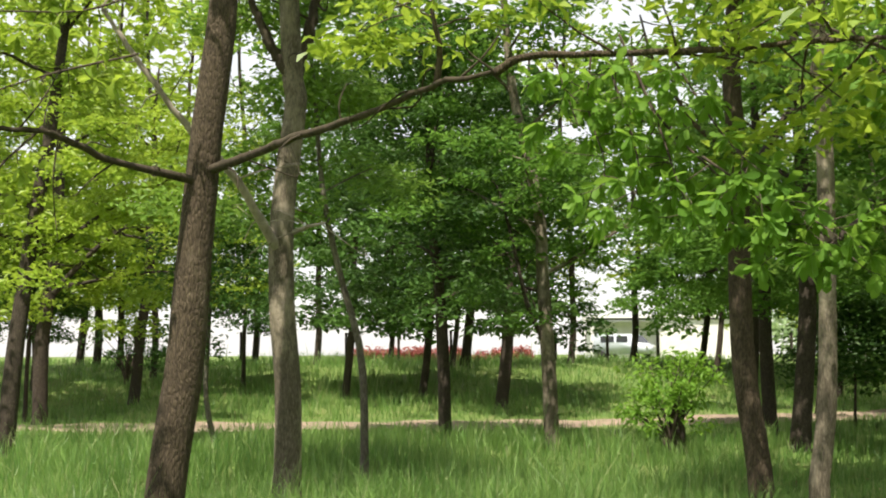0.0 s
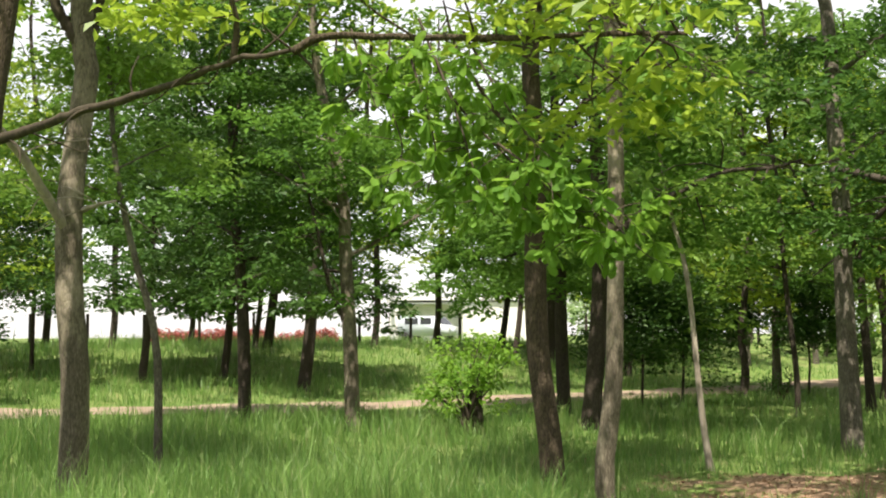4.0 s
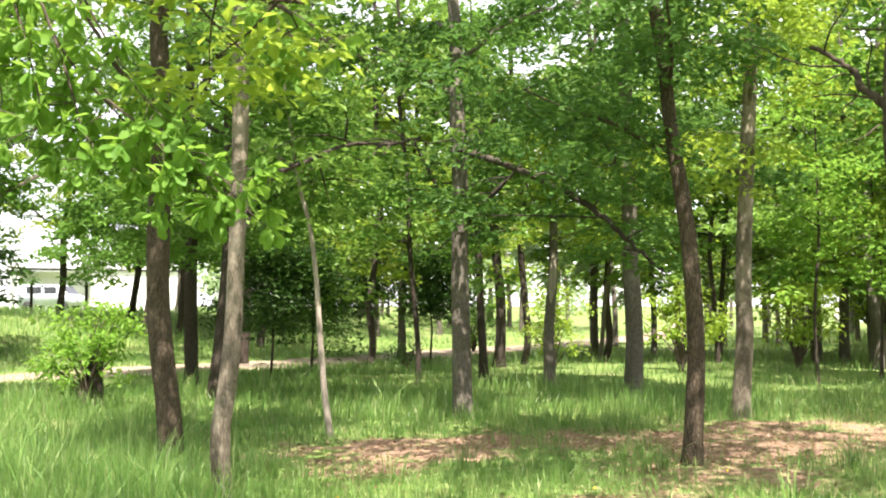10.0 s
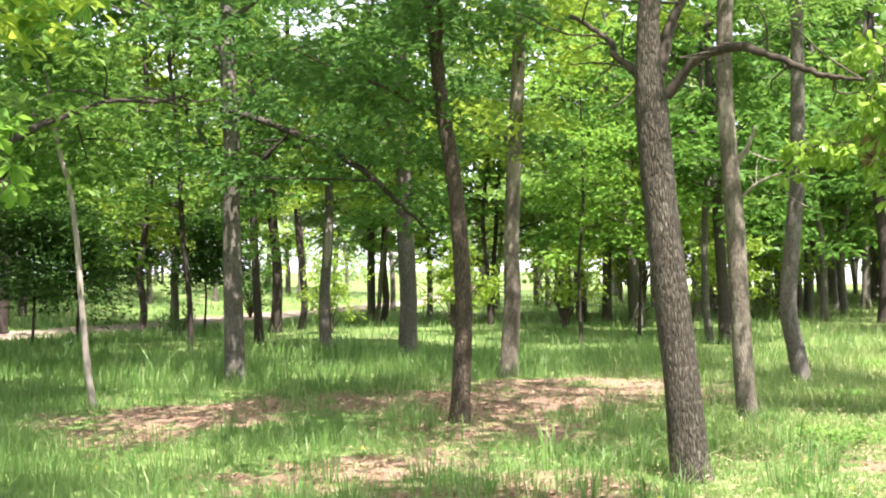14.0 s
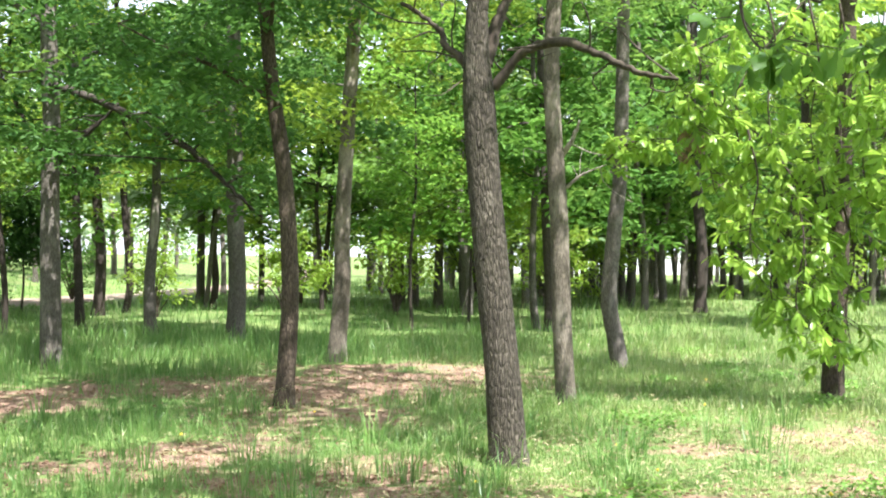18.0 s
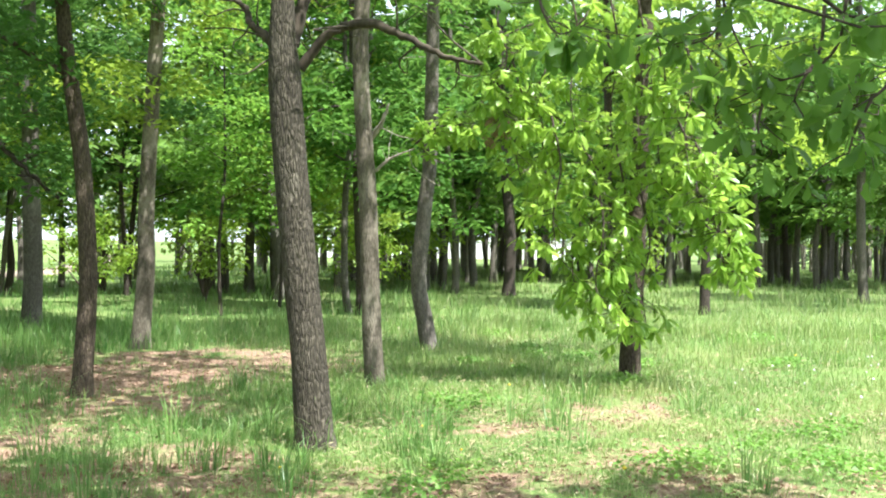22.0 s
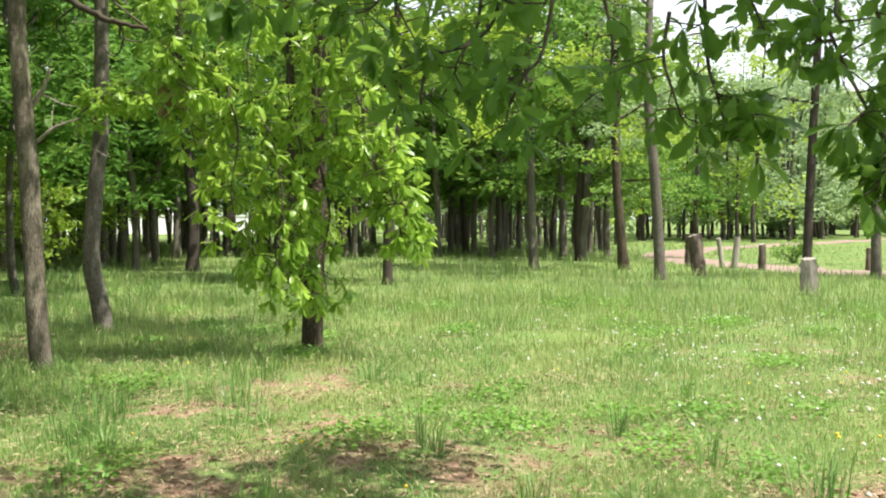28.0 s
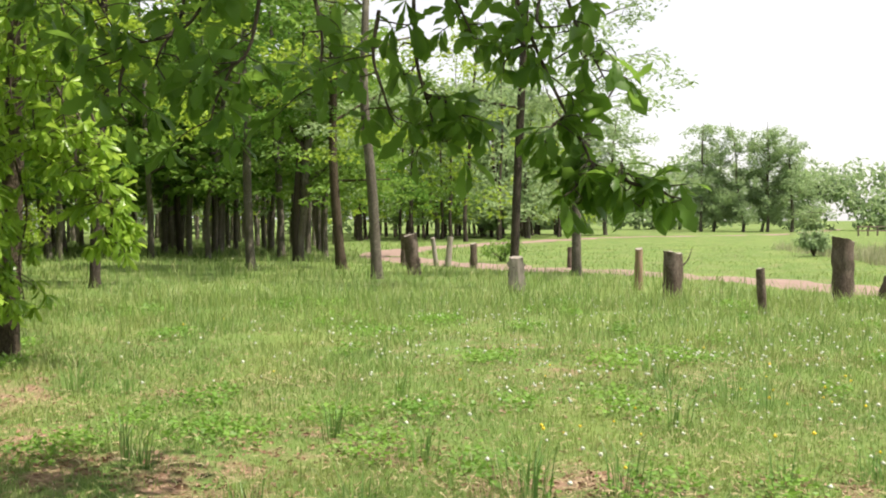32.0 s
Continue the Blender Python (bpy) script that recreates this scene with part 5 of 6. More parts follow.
spray("leafy_branch", [[(0.73, 7.01, 3.57), (0.70, 6.95, 3.19), (0.78, 6.87, 2.85), (0.75, 6.81, 2.66)], [(1.13, 6.64, 3.51), (1.32, 6.53, 3.11), (1.46, 6.43, 2.85), (1.57, 6.33, 2.70)], [(0.48, 7.04, 3.61), (0.55, 6.98, 3.34), (0.63, 6.92, 3.07)]],
      0.125, 78, LEAF_FRESH, "second hanging oak branch of large soft green leaves", per=11, hang=0.8, twig_r=0.008, reach=0.28)
spray("leafy_branch", [[(2.08, 7.01, 3.80), (2.34, 6.78, 3.59), (2.51, 6.56, 3.43), (2.64, 6.36, 3.21)], [(2.29, 6.83, 3.72), (2.44, 6.66, 3.38), (2.49, 6.53, 3.21)]],
      0.12, 79, LEAF_FRESH, "oak twigs of soft green leaves at a bough's end", per=10, hang=0.6, twig_r=0.008, reach=0.28)


def hanging(spots):
    """Boughs that hang nearly plumb round the tree, each from (bearing, top, bottom)."""
    out = []
    for i, (az, top, low) in enumerate(spots):
        d = 12.0 + 0.9 * ((i * 7) % 5) / 5
        b = []
        for k, u in enumerate((0.0, 0.35, 0.7, 1.0)):
            a = radians(az + (-0.3, 0.2, -0.15, 0.12)[k])
            b.append((d * math.sin(a), d * math.cos(a), top + (low - top) * u))
        out.append(b)
    return out


HANG = ((61.7, 3.96, 2.96), (62.5, 3.59, 2.35), (63.6, 3.29, 1.92), (64.5, 2.98, 1.43), (65.5, 2.37, 0.94), (66.7, 2.37, 0.76), (67.8, 2.68, 0.70), (69.0, 2.19, 0.65), (69.7, 3.83, 2.2), (70.8, 2.98, 2.1), (71.6, 2.7, 2.0), (72.9, 1.83, 1.31), (67.3, 4.45, 2.54), (65.3, 4.39, 2.78), (68.7, 4.38, 2.36), (71.0, 3.83, 2.36), (72.4, 2.68, 1.70))
spray("leafy_branch", [[(11.9, 5.0, 4.6), (11.24, 5.57, 3.4), (11.4, 5.23, 2.8), (11.58, 4.9, 2.2), (11.57, 4.86, 1.5), (11.6, 4.75, 0.85)], [(11.24, 5.57, 3.4), (11.0, 5.9, 3.2), (10.8, 6.3, 3.05), (10.75, 6.5, 2.95)],
                       [(11.5, 5.5, 4.2), (11.0, 5.9, 3.9), (10.8, 6.2, 3.6)]] + hanging(HANG),
      0.17, 72, LEAF_YOUNG, "low hanging oak branch of glossy yellow-green leaves", per=9, hang=1.1, twig_r=0.014, reach=0.29, step=1, slim=0.75)
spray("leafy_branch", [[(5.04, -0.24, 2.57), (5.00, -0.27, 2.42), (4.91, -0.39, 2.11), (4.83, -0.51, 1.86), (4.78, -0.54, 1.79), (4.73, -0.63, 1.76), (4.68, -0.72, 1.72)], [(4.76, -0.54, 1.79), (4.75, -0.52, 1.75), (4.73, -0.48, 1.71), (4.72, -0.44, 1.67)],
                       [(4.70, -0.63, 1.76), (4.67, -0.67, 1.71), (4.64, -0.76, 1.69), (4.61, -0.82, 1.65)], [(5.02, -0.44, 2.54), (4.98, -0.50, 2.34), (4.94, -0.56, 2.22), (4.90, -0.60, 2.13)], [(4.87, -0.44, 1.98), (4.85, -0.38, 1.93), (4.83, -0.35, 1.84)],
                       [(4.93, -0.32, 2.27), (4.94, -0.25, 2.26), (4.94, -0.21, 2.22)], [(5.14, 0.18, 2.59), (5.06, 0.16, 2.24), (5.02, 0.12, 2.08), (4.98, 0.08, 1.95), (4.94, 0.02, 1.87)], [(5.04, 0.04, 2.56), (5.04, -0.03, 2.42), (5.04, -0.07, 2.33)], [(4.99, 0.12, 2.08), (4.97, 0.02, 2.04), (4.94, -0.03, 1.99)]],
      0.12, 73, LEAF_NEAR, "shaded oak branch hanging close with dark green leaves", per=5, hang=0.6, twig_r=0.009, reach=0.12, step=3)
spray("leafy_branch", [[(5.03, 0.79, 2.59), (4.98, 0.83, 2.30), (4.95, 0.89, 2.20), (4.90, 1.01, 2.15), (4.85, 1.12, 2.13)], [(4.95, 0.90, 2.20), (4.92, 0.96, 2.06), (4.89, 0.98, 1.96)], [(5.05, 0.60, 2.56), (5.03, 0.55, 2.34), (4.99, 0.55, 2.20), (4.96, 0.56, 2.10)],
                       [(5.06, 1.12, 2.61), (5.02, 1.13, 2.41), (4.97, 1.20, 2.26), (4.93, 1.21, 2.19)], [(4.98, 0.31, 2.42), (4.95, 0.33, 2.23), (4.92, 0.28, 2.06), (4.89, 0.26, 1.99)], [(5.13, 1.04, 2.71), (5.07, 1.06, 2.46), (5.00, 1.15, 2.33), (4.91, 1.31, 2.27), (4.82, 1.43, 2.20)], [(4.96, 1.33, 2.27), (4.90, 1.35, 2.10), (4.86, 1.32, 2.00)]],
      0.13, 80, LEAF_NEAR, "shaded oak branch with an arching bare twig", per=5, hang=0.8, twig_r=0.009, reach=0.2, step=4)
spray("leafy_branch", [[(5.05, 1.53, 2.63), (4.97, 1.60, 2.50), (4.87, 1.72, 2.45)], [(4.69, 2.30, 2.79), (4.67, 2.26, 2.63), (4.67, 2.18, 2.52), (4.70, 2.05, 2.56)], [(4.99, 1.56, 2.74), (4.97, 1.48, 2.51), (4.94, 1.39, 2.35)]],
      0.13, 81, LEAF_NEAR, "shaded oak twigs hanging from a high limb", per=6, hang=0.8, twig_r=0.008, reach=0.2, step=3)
spray("leafy_branch", [[(-2.9, 9.6, 4.3), (-3.6, 9.2, 4.0), (-4.2, 9.0, 3.7), (-4.7, 8.9, 3.3)], [(-2.9, 9.7, 4.9), (-3.3, 9.3, 4.6), (-3.9, 9.0, 4.5), (-4.6, 8.8, 4.4)], 
                       [(-3.6, 9.3, 3.6), (-3.9, 9.1, 3.2), (-4.1, 9.0, 2.8), (-4.2, 8.9, 2.5)]],
      0.15, 74, LEAF_LIGHT, "sunlit oak branch of fresh yellow-green leaves", detail_limit=150, per=8, hang=0.4, twig_r=0.012, reach=0.5)
spray("leafy_branch", [[(2.6, 9.0, 4.5), (3.0, 8.7, 4.1), (3.4, 8.4, 3.8), (3.8, 8.2, 3.6)], [(1.9, 7.4, 4.2), (2.3, 7.2, 3.8), (2.6, 7.1, 3.6), (2.9, 7.0, 3.5)]],
      0.13, 75, LEAF, "drooping oak twigs of soft green leaves", detail_limit=150, per=5, hang=0.5, twig_r=0.009, reach=0.4)


spray("leafy_branch", [[(10.24, 6.58, 2.66), (10.26, 6.35, 2.82), (10.3, 6.1, 2.85), (10.32, 5.87, 2.86)], [(10.26, 6.35, 2.82), (10.36, 6.35, 2.76), (10.51, 6.45, 2.74)]], 0.105, 76, LEAF_YOUNG, "short twig with a bright tuft of young leaves", per=15, hang=0.0, twig_r=0.012, reach=0.26)
spray("withered_twig", [[(10.88, 5.9, 3.04), (10.89, 5.89, 2.92), (10.89, 5.88, 2.79)]], 0.13, 77, LITTER, "withered twig with brown dead leaves", per=5, hang=0.9, twig_r=0.006, reach=0.12)


# ---- posts, stump, rails ----
def log_post(x, y, r, tall, label, mat=POST_WOOD, lean=(0, 0), seed=1, snag=False):
    """An upright weathered log set in the ground, its sawn top a part of its own."""
    rng = np.random.default_rng(seed)
    ob = thing("log_post", x, y, float(height(x, y)), label, "post", "log posts along the meadow path")
    ln = [np.array((lean[0] * h, lean[1] * h, h)) for h in np.linspace(-0.15, tall, 13)]
    n = 18
    v, q, c = tube(ln, r * np.linspace(1.1, 0.96, 13), n, rng, 0.075)
    slant = rng.uniform(-0.16, 0.16, 2)
    a = np.arange(n) * 2 * np.pi / n
    rim = slice(12 * n, 13 * n)
    v[rim, 2] += r * (slant[0] * np.cos(a) + slant[1] * np.sin(a)) * 1.6 + rng.normal(0, 0.055 * r, n)
    part("log", mesh("log", v, q, mat, True), ob)
    worn = ln[-1] + (v[rim] - ln[-1]) * 0.9 + np.array((0, 0, 0.004))
    top = np.vstack([v[rim] + np.array((0, 0, 0.001)), worn, ln[-1] + np.array((0, 0, 0.006 - 0.1 * r))])
    j = np.arange(n)
    k = (j + 1) % n
    part("cut_top", mesh("cut_top", top, [np.stack([j, k, n + k, n + j], -1), np.stack([n + j, n + k, np.full(n, 2 * n)], -1)], CUT_WOOD), ob, "weathered sawn top")
    if snag:
        e = smooth_line([(0.0, -r, tall * 0.72), (0.03, -r - 0.12, tall * 0.85), (0.05, -r - 0.2, tall * 1.08)], 6)
        v, q, c = tube(e, np.linspace(0.02, 0.006, 6), 6, rng)
        part("twig", mesh("twig", v, [q, c], TWIG, True), ob)
    return ob


log_post(32.09, 1.35, 0.2, 1.14, "thick log post with a split face", seed=1, lean=(0, 0.11))
log_post(37.06, 0.83, 0.075, 0.98, "thin bleached post leaning on another", mat=CUT_WOOD, seed=2, lean=(0, 0.13))
log_post(36.21, 0.45, 0.1, 0.99, "bleached post leaning outwards", mat=CUT_WOOD, seed=3, lean=(0, -0.1))
log_post(35.45, -0.39, 0.11, 0.83, "short dark log post", seed=4)
log_post(24.81, -3.93, 0.085, 0.92, "thin barkless tan log post", mat=TAN_WOOD, seed=5)
log_post(21.94, -4.13, 0.18, 0.96, "thick dark log post with a dry twig", seed=6, snag=True)
log_post(18.68, -4.99, 0.07, 0.78, "thin leaning log post in tall grass", seed=7, lean=(0, 0.06))
log_post(21.34, -7.21, 0.2, 1.2, "tall thick log post beside the red path", seed=8)
log_post(21.96, -8.25, 0.16, 0.45, "low log stump beside the red path", seed=9, lean=(0, -0.3))
log_post(42.84, 6.3, 0.19, 1.3, "dark forked log post at the wood edge", seed=10)
log_post(36.04, -3.5, 0.08, 0.66, "short mossy post by a small tree", seed=11)
log_post(37.89, 1.95, 0.115, 1.06, "grey log post by the meadow path", mat=POST_WOOD, seed=12)
stump = log_post(23.9, -1.2, 0.16, 0.74, "weathered stump with a broad grey split face", seed=13, lean=(0, 0.04))


def split_face(ob, wide, tall, out, seed):
    """A pale sheet of split wood with a ragged outline on the near side of a log."""
    rng = np.random.default_rng(seed)
    n, m = 12, 7
    h = np.linspace(0.04, tall, n)
    half = wide * 0.5 * (1 + rng.normal(0, 0.07, n)) * np.interp(h / tall, [0, 0.1, 0.8, 1], [1.0, 1.05, 0.95, 0.75])
    u = np.linspace(-1, 1, m)
    y = half[:, None] * u[None] + 0.04 * h[:, None]
    x = -out + 0.035 * np.abs(u[None]) ** 2 + rng.normal(0, 0.006, (n, m)) + 0.012 * np.sin(7 * u)[None]
    v = np.stack([x, y, h[:, None] + rng.normal(0, 0.012, (n, m))], -1).reshape(-1, 3)
    v = np.vstack([v, v + np.array((0.05, 0, 0))])
    i, j = np.meshgrid(np.arange(n - 1), np.arange(m - 1), indexing="ij")
    q = np.stack([i * m + j, i * m + j + 1, (i + 1) * m + j + 1, (i + 1) * m + j], -1).reshape(-1, 4)
    part("split_face", mesh("split_face", v, np.vstack([q, q[:, ::-1] + n * m]), CUT_WOOD, True), ob, "smooth grey split wood face")


split_face(stump, 0.36, 0.72, 0.175, 3)


def rail_fence():
    ob = thing("rail_fence", 108, -38.5, float(height(108, -38.5)), "low wooden rail fence across the meadow", "fence")
    for i in range(7):
        part("post", box("post", (0.14, 0.14, 1.0), (i * 0.6, -i * 1.15, 0), RAIL_WOOD), ob)
    for h in (0.85, 0.45):
        me = box("rail", (0.1, 8.2, 0.12), (0, 0, 0), RAIL_WOOD)
        r = part("rail", me, ob)
        r.location, r.rotation_euler = (1.8, -3.45, h), (0, 0, math.atan2(0.6, 1.15))


rail_fence()


# ---- fence, hedge, house and van beyond the bank ----
def bank_fence():
    ob = thing("wire_fence", -30, 44, float(height(-30, 44)), "row of dark thin posts along the top of the bank", "fence")
    z0 = float(height(-30, 44))
    for i in range(32):
        x = -30 + i * 2.15
        y = 45.5 + 0.02 * x + max(0, x - 8) * 0.42
        p = part("post", box("post", (0.11, 0.11, 1.4), (0, 0, -0.1), FENCE_DARK, 0.012), ob)
        p.location = (x + 30, y - 44, float(height(x, y)) - z0)


bank_fence()


def hedge():
    rng = np.random.default_rng(51)
    ob = thing("azalea_hedge", -0.3, 62, float(height(-0.3, 62)), "low clipped azalea hedge in red bloom", "hedge")
    c = np.stack([rng.uniform(-5.0, 5.0, 260), rng.uniform(-0.4, 0.4, 260), rng.uniform(0.1, 0.72, 260)], 1)
    v, f = clump_leaves(c, np.full(260, 0.26), np.full(260, 36), np.full(260, 0.19), rng, 0.9, 0.3)
    part("blossom", mesh("blossom", v, f, AZALEA), ob)
    v, f = clump_leaves(c * (1, 0.9, 0.6), np.full(260, 0.26), np.full(260, 12), np.full(260, 0.1), rng, 0.9, 0.3)
    part("foliage", mesh("foliage", v, f, LEAF_MID), ob)


hedge()


def house():
    z = float(height(13, 82)) - 0.25
    ob = thing("house", 14.2, 82, z, "low white house with a flat roof and open carport", "house")
    part("wall", box("wall", (0.25, 3, 3.2), (-3.4, 1.0, 0), PLASTER), ob)
    part("wall", box("wall", (12, 0.25, 3.2), (2.7, 0.75, 0), PLASTER), ob)
    part("wall", box("wall", (7.2, 2.8, 3.1), (5.2, 0.9, 0), PLASTER), ob)
    part("ceiling_slab", box("ceiling_slab", (5.2, 3.0, 0.12), (-0.95, 0.9, 2.96), PLASTER), ob)
    part("roof", box("roof", (12.8, 3.3, 0.22), (2.6, 0.9, 3.22), PLASTER), ob)
    for i, px in enumerate((-4.6, -3.9)):
        p = thing("utility_pole", 14.0 + px, 80, z, "thin pale steel pole beside the house", "pole")
        part("shaft", box("shaft", (0.1, 0.1, 3.6), (0, 0, 0), PLASTER), p)


house()


def van():
    ob = thing("van", 12.6, 78.4, float(height(12.6, 78.4)), "pale blue-grey minivan parked beside the white house", "van")
    bm = bmesh.new()
    prof = [(-2.1, 0.35), (-2.15, 0.95), (-1.65, 1.1), (-0.95, 1.75), (1.95, 1.82), (2.1, 1.0), (2.1, 0.35)]
    a = [bm.verts.new((x, -0.82, h)) for x, h in prof]
    b = [bm.verts.new((x, 0.82, h)) for x, h in prof]
    bm.faces.new(a)
    bm.faces.new(b[::-1])
    for i in range(len(prof)):
        j = (i + 1) % len(prof)
        bm.faces.new((a[i], b[i], b[j], a[j]))
    bmesh.ops.recalc_face_normals(bm, faces=bm.faces)
    bmesh.ops.bevel(bm, geom=bm.edges[:], offset=0.07, segments=2, affect="EDGES")
    part("body", bm_mesh("body", bm, CAR_PAINT, True), ob)
    sc = part("windscreen", box("windscreen", (0.02, 1.4, 0.78), (0, 0, 0), CAR_GLASS, 0.004), ob)
    sc.location, sc.rotation_euler = (-1.66, 0, 1.12), (0, radians(46), 0)
    for s in (-1, 1):
        for x, w in ((-0.35, 0.9), (0.85, 1.1)):
            part("side_window", box("side_window", (w, 0.02, 0.45), (x, s * 0.83, 1.18), CAR_GLASS, 0.004), ob)
        for x in (-1.35, 1.35):
            bm = bmesh.new()
            bmesh.ops.create_cone(bm, segments=20, radius1=0.32, radius2=0.32, depth=0.2, cap_ends=True, matrix=pose(x, s * 0.78, 0.32, 90))
            bmesh.ops.bevel(bm, geom=bm.edges[:], offset=0.02, segments=1, affect="EDGES")
            part("wheel", bm_mesh("wheel", bm, RUBBER, True), ob)
        part("headlight", box("headlight", (0.05, 0.3, 0.16), (-2.14, s * 0.55, 0.78), PLASTER, 0.01), ob)
    ob.rotation_euler = (0, 0, radians(140))


van()


def far_wall():
    """Pale low walls seen between the far trunks."""
    for x, y, w, h, turn, lab in ((104, 62, 46, 1.9, -55, "long low white building beyond the wood"),):
        ob = thing("far_building", x, y, float(height(x, y)), lab, "building")
        part("wall", box("wall", (w, 3, h), (0, 0, 0), PLASTER), ob)
        part("coping", box("coping", (w + 0.2, 3.2, 0.12), (0, 0, h), PLASTER), ob)
        ob.rotation_euler = (0, 0, radians(turn))


far_wall()


# ---- bushes ----
def bush(x, y, wide, tall, label, mat, seed, size=0.1, count=42, leafy=46):
    rng = np.random.default_rng(seed)
    ob = thing("bush", x, y, float(height(x, y)), label, "bush")
    c = rng.standard_normal((count, 3))
    c /= np.linalg.norm(c, axis=1)[:, None]
    c = c * rng.uniform(0.3, 1, (count, 1)) * np.array((wide, wide, tall * 0.42)) + np.array((0, 0, tall * 0.58))
    tubes = [tube(smooth_line([(0, 0, -0.05), c[i] * (0.25, 0.25, 0.5) + rng.normal(0, 0.05, 3), c[i]], 6), np.linspace(0.03, 0.006, 6), 5, rng) for i in range(0, count, 2)]
    v, f = join_tubes(tubes)
    part("stem_frame", mesh("stem_frame", v, f, TWIG, True), ob)
    v, f = clump_leaves(c, rng.uniform(0.2, 0.42, count), np.full(count, leafy), np.full(count, size), rng, 0.7)
    part("foliage", mesh("foliage", v, f, mat), ob)


bush(3.45, 18.3, 0.92, 1.75, "pale green leafy shrub sprouting round a dark stump", LEAF_FRESH, 81, 0.13, 48, 32)
log_post(3.6, 18.4, 0.14, 0.85, "dark broken tree stump inside a leafy shrub", mat=BARK_DARK, seed=20)
for i, (x, y, tall, wide, lab) in enumerate(((8.6, 24.0, 3.4, 1.4, "dark evergreen sapling beside the earth path"), (9.9, 24.8, 3.2, 1.0, "leafy dark evergreen sapling before the path"), (14.4, 27.2, 3.4, 1.2, "small dark evergreen sapling beside the earth path"),
                                             (15.1, 32.7, 3.6, 1.4, "dark evergreen sapling on the bank slope"))):
    oak(x, y, [(0, 0), (1.1, 0.06), (2.2, -0.03 * i)], 0.035, tall * 0.92, 1.35, wide * 0.9, lab, mat=BARK_DARK, leaves=LEAF_DARK, size=0.15, seed=820 + i, dense=85, limbs=6, fill=13, twigs=False, flat=0.6)
oak(17.2, 15.9, [(0, 0), (1.5, -0.05), (3.0, 0.05)], 0.04, 6.4, 2.3, 2.0, "slim young tree with fresh green foliage", mat=BARK_DARK, leaves=LEAF_FRESH, size=0.16, seed=831, dense=55, limbs=6, fill=6, twigs=False, flat=0.4)
oak(20.6, 17.2, [(0, 0), (1.5, 0.05), (3.0, 0.02)], 0.04, 5.6, 2.0, 1.9, "young tree with sunlit light green foliage", mat=BARK_DARK, leaves=LEAF_LIGHT, size=0.17, seed=832, dense=55, limbs=6, fill=8, twigs=False, flat=0.4)
bush(-10.5, 36.0, 1.5, 2.6, "dark shrub on the grassy bank", LEAF_DARK, 84, 0.12, 40, 50)
bush(13.0, 26.0, 0.5, 0.8, "small ivy-clad shrub in the grass", LEAF_DARK, 85, 0.09, 14, 40)
bush(19.5, 33.5, 1.2, 2.2, "green shrub under the trees", LEAF_MID, 86, 0.14, 40, 40)
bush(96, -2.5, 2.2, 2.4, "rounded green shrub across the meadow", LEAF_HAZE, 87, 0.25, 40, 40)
UNDER = "light green sapling thicket under the trees"
bush(21.5, 20.5, 1.3, 2.6, UNDER, LEAF_LIGHT, 88, 0.17, 40, 30)
bush(24.0, 17.0, 1.5, 3.0, UNDER, LEAF_LIGHT, 89, 0.17, 40, 30)
bush(18.5, 21.5, 1.2, 2.4, UNDER, LEAF_LIGHT, 90, 0.16, 36, 30)
bush(27.0, 22.5, 1.7, 3.0, UNDER, LEAF_LIGHT, 91, 0.18, 40, 30)
bush(16.0, 23.5, 1.0, 2.2, UNDER, LEAF_LIGHT, 92, 0.15, 30, 30)
bush(30.0, 19.5, 1.6, 2.8, UNDER, LEAF_LIGHT, 93, 0.18, 40, 30)
bush(30.5, 12.5, 1.2, 2.4, UNDER, LEAF_LIGHT, 94, 0.17, 34, 30)
bush(22.5, 25.5, 1.5, 2.8, UNDER, LEAF_LIGHT, 95, 0.18, 40, 30)
bush(34.0, 24.5, 1.6, 3.0, UNDER, LEAF_LIGHT, 96, 0.2, 40, 30)
bush(41.0, -1.5, 0.9, 1.0, "low leafy shrub near the meadow posts", LEAF, 97, 0.14, 20, 30)
bush(48.2, -15.2, 0.7, 1.2, "rounded green shrub beside the reeds", LEAF_HAZE, 98, 0.2, 30, 40)


# ---- grass, litter, flowers ----
def turf_height(x, y):
    az = np.degrees(np.arctan2(x, y))
    s = path_side(x, y)
    h = 0.5 - 0.12 * smoothstep(8, 30, az) - 0.2 * smoothstep(30, 62, az) * (1 - 0.7 * smoothstep(11, 19, np.hypot(x, y)))
    h = h * (1 - 0.55 * smoothstep(-6, -2.5, s) * (1 - 0.75 * smoothstep(1.5, 4, s)))
    h = h * (1 - 0.7 * smoothstep(29, 33, x) * (1 - smoothstep(-4, 4, y)))
    h = h * (1 - 0.38 * smoothstep(58, 72, az) * (1 - smoothstep(10, 19, x)))
    h = h + 0.04 * smoothstep(15, 21, np.hypot(x, y)) * smoothstep(66, 76, az) * smoothstep(-6, -1, y - 0.15 * (24 - x))
    h = h * (1 - 0.5 * smoothstep(14, 26, az) * (1 - smoothstep(58, 70, az)) * (1 - smoothstep(11.5, 14.5, np.hypot(x, y))))
    h = h + 0.1 * smoothstep(18, 22.5, x) * (1 - smoothstep(29, 32, x)) * smoothstep(-7.2, -5.2, y) * (1 - smoothstep(1, 6, y))
    return h * (1 - 0.6 * bareness(x, y))


def near_path(x, y):
    d1 = np.abs(path_side(x, y)) < 1.55
    q = RED_LINE[:, :2]
    d2 = np.min((x[:, None] - q[:, 0]) ** 2 + (y[:, None] - q[:, 1]) ** 2, 1) < 1.8
    return d1 | d2


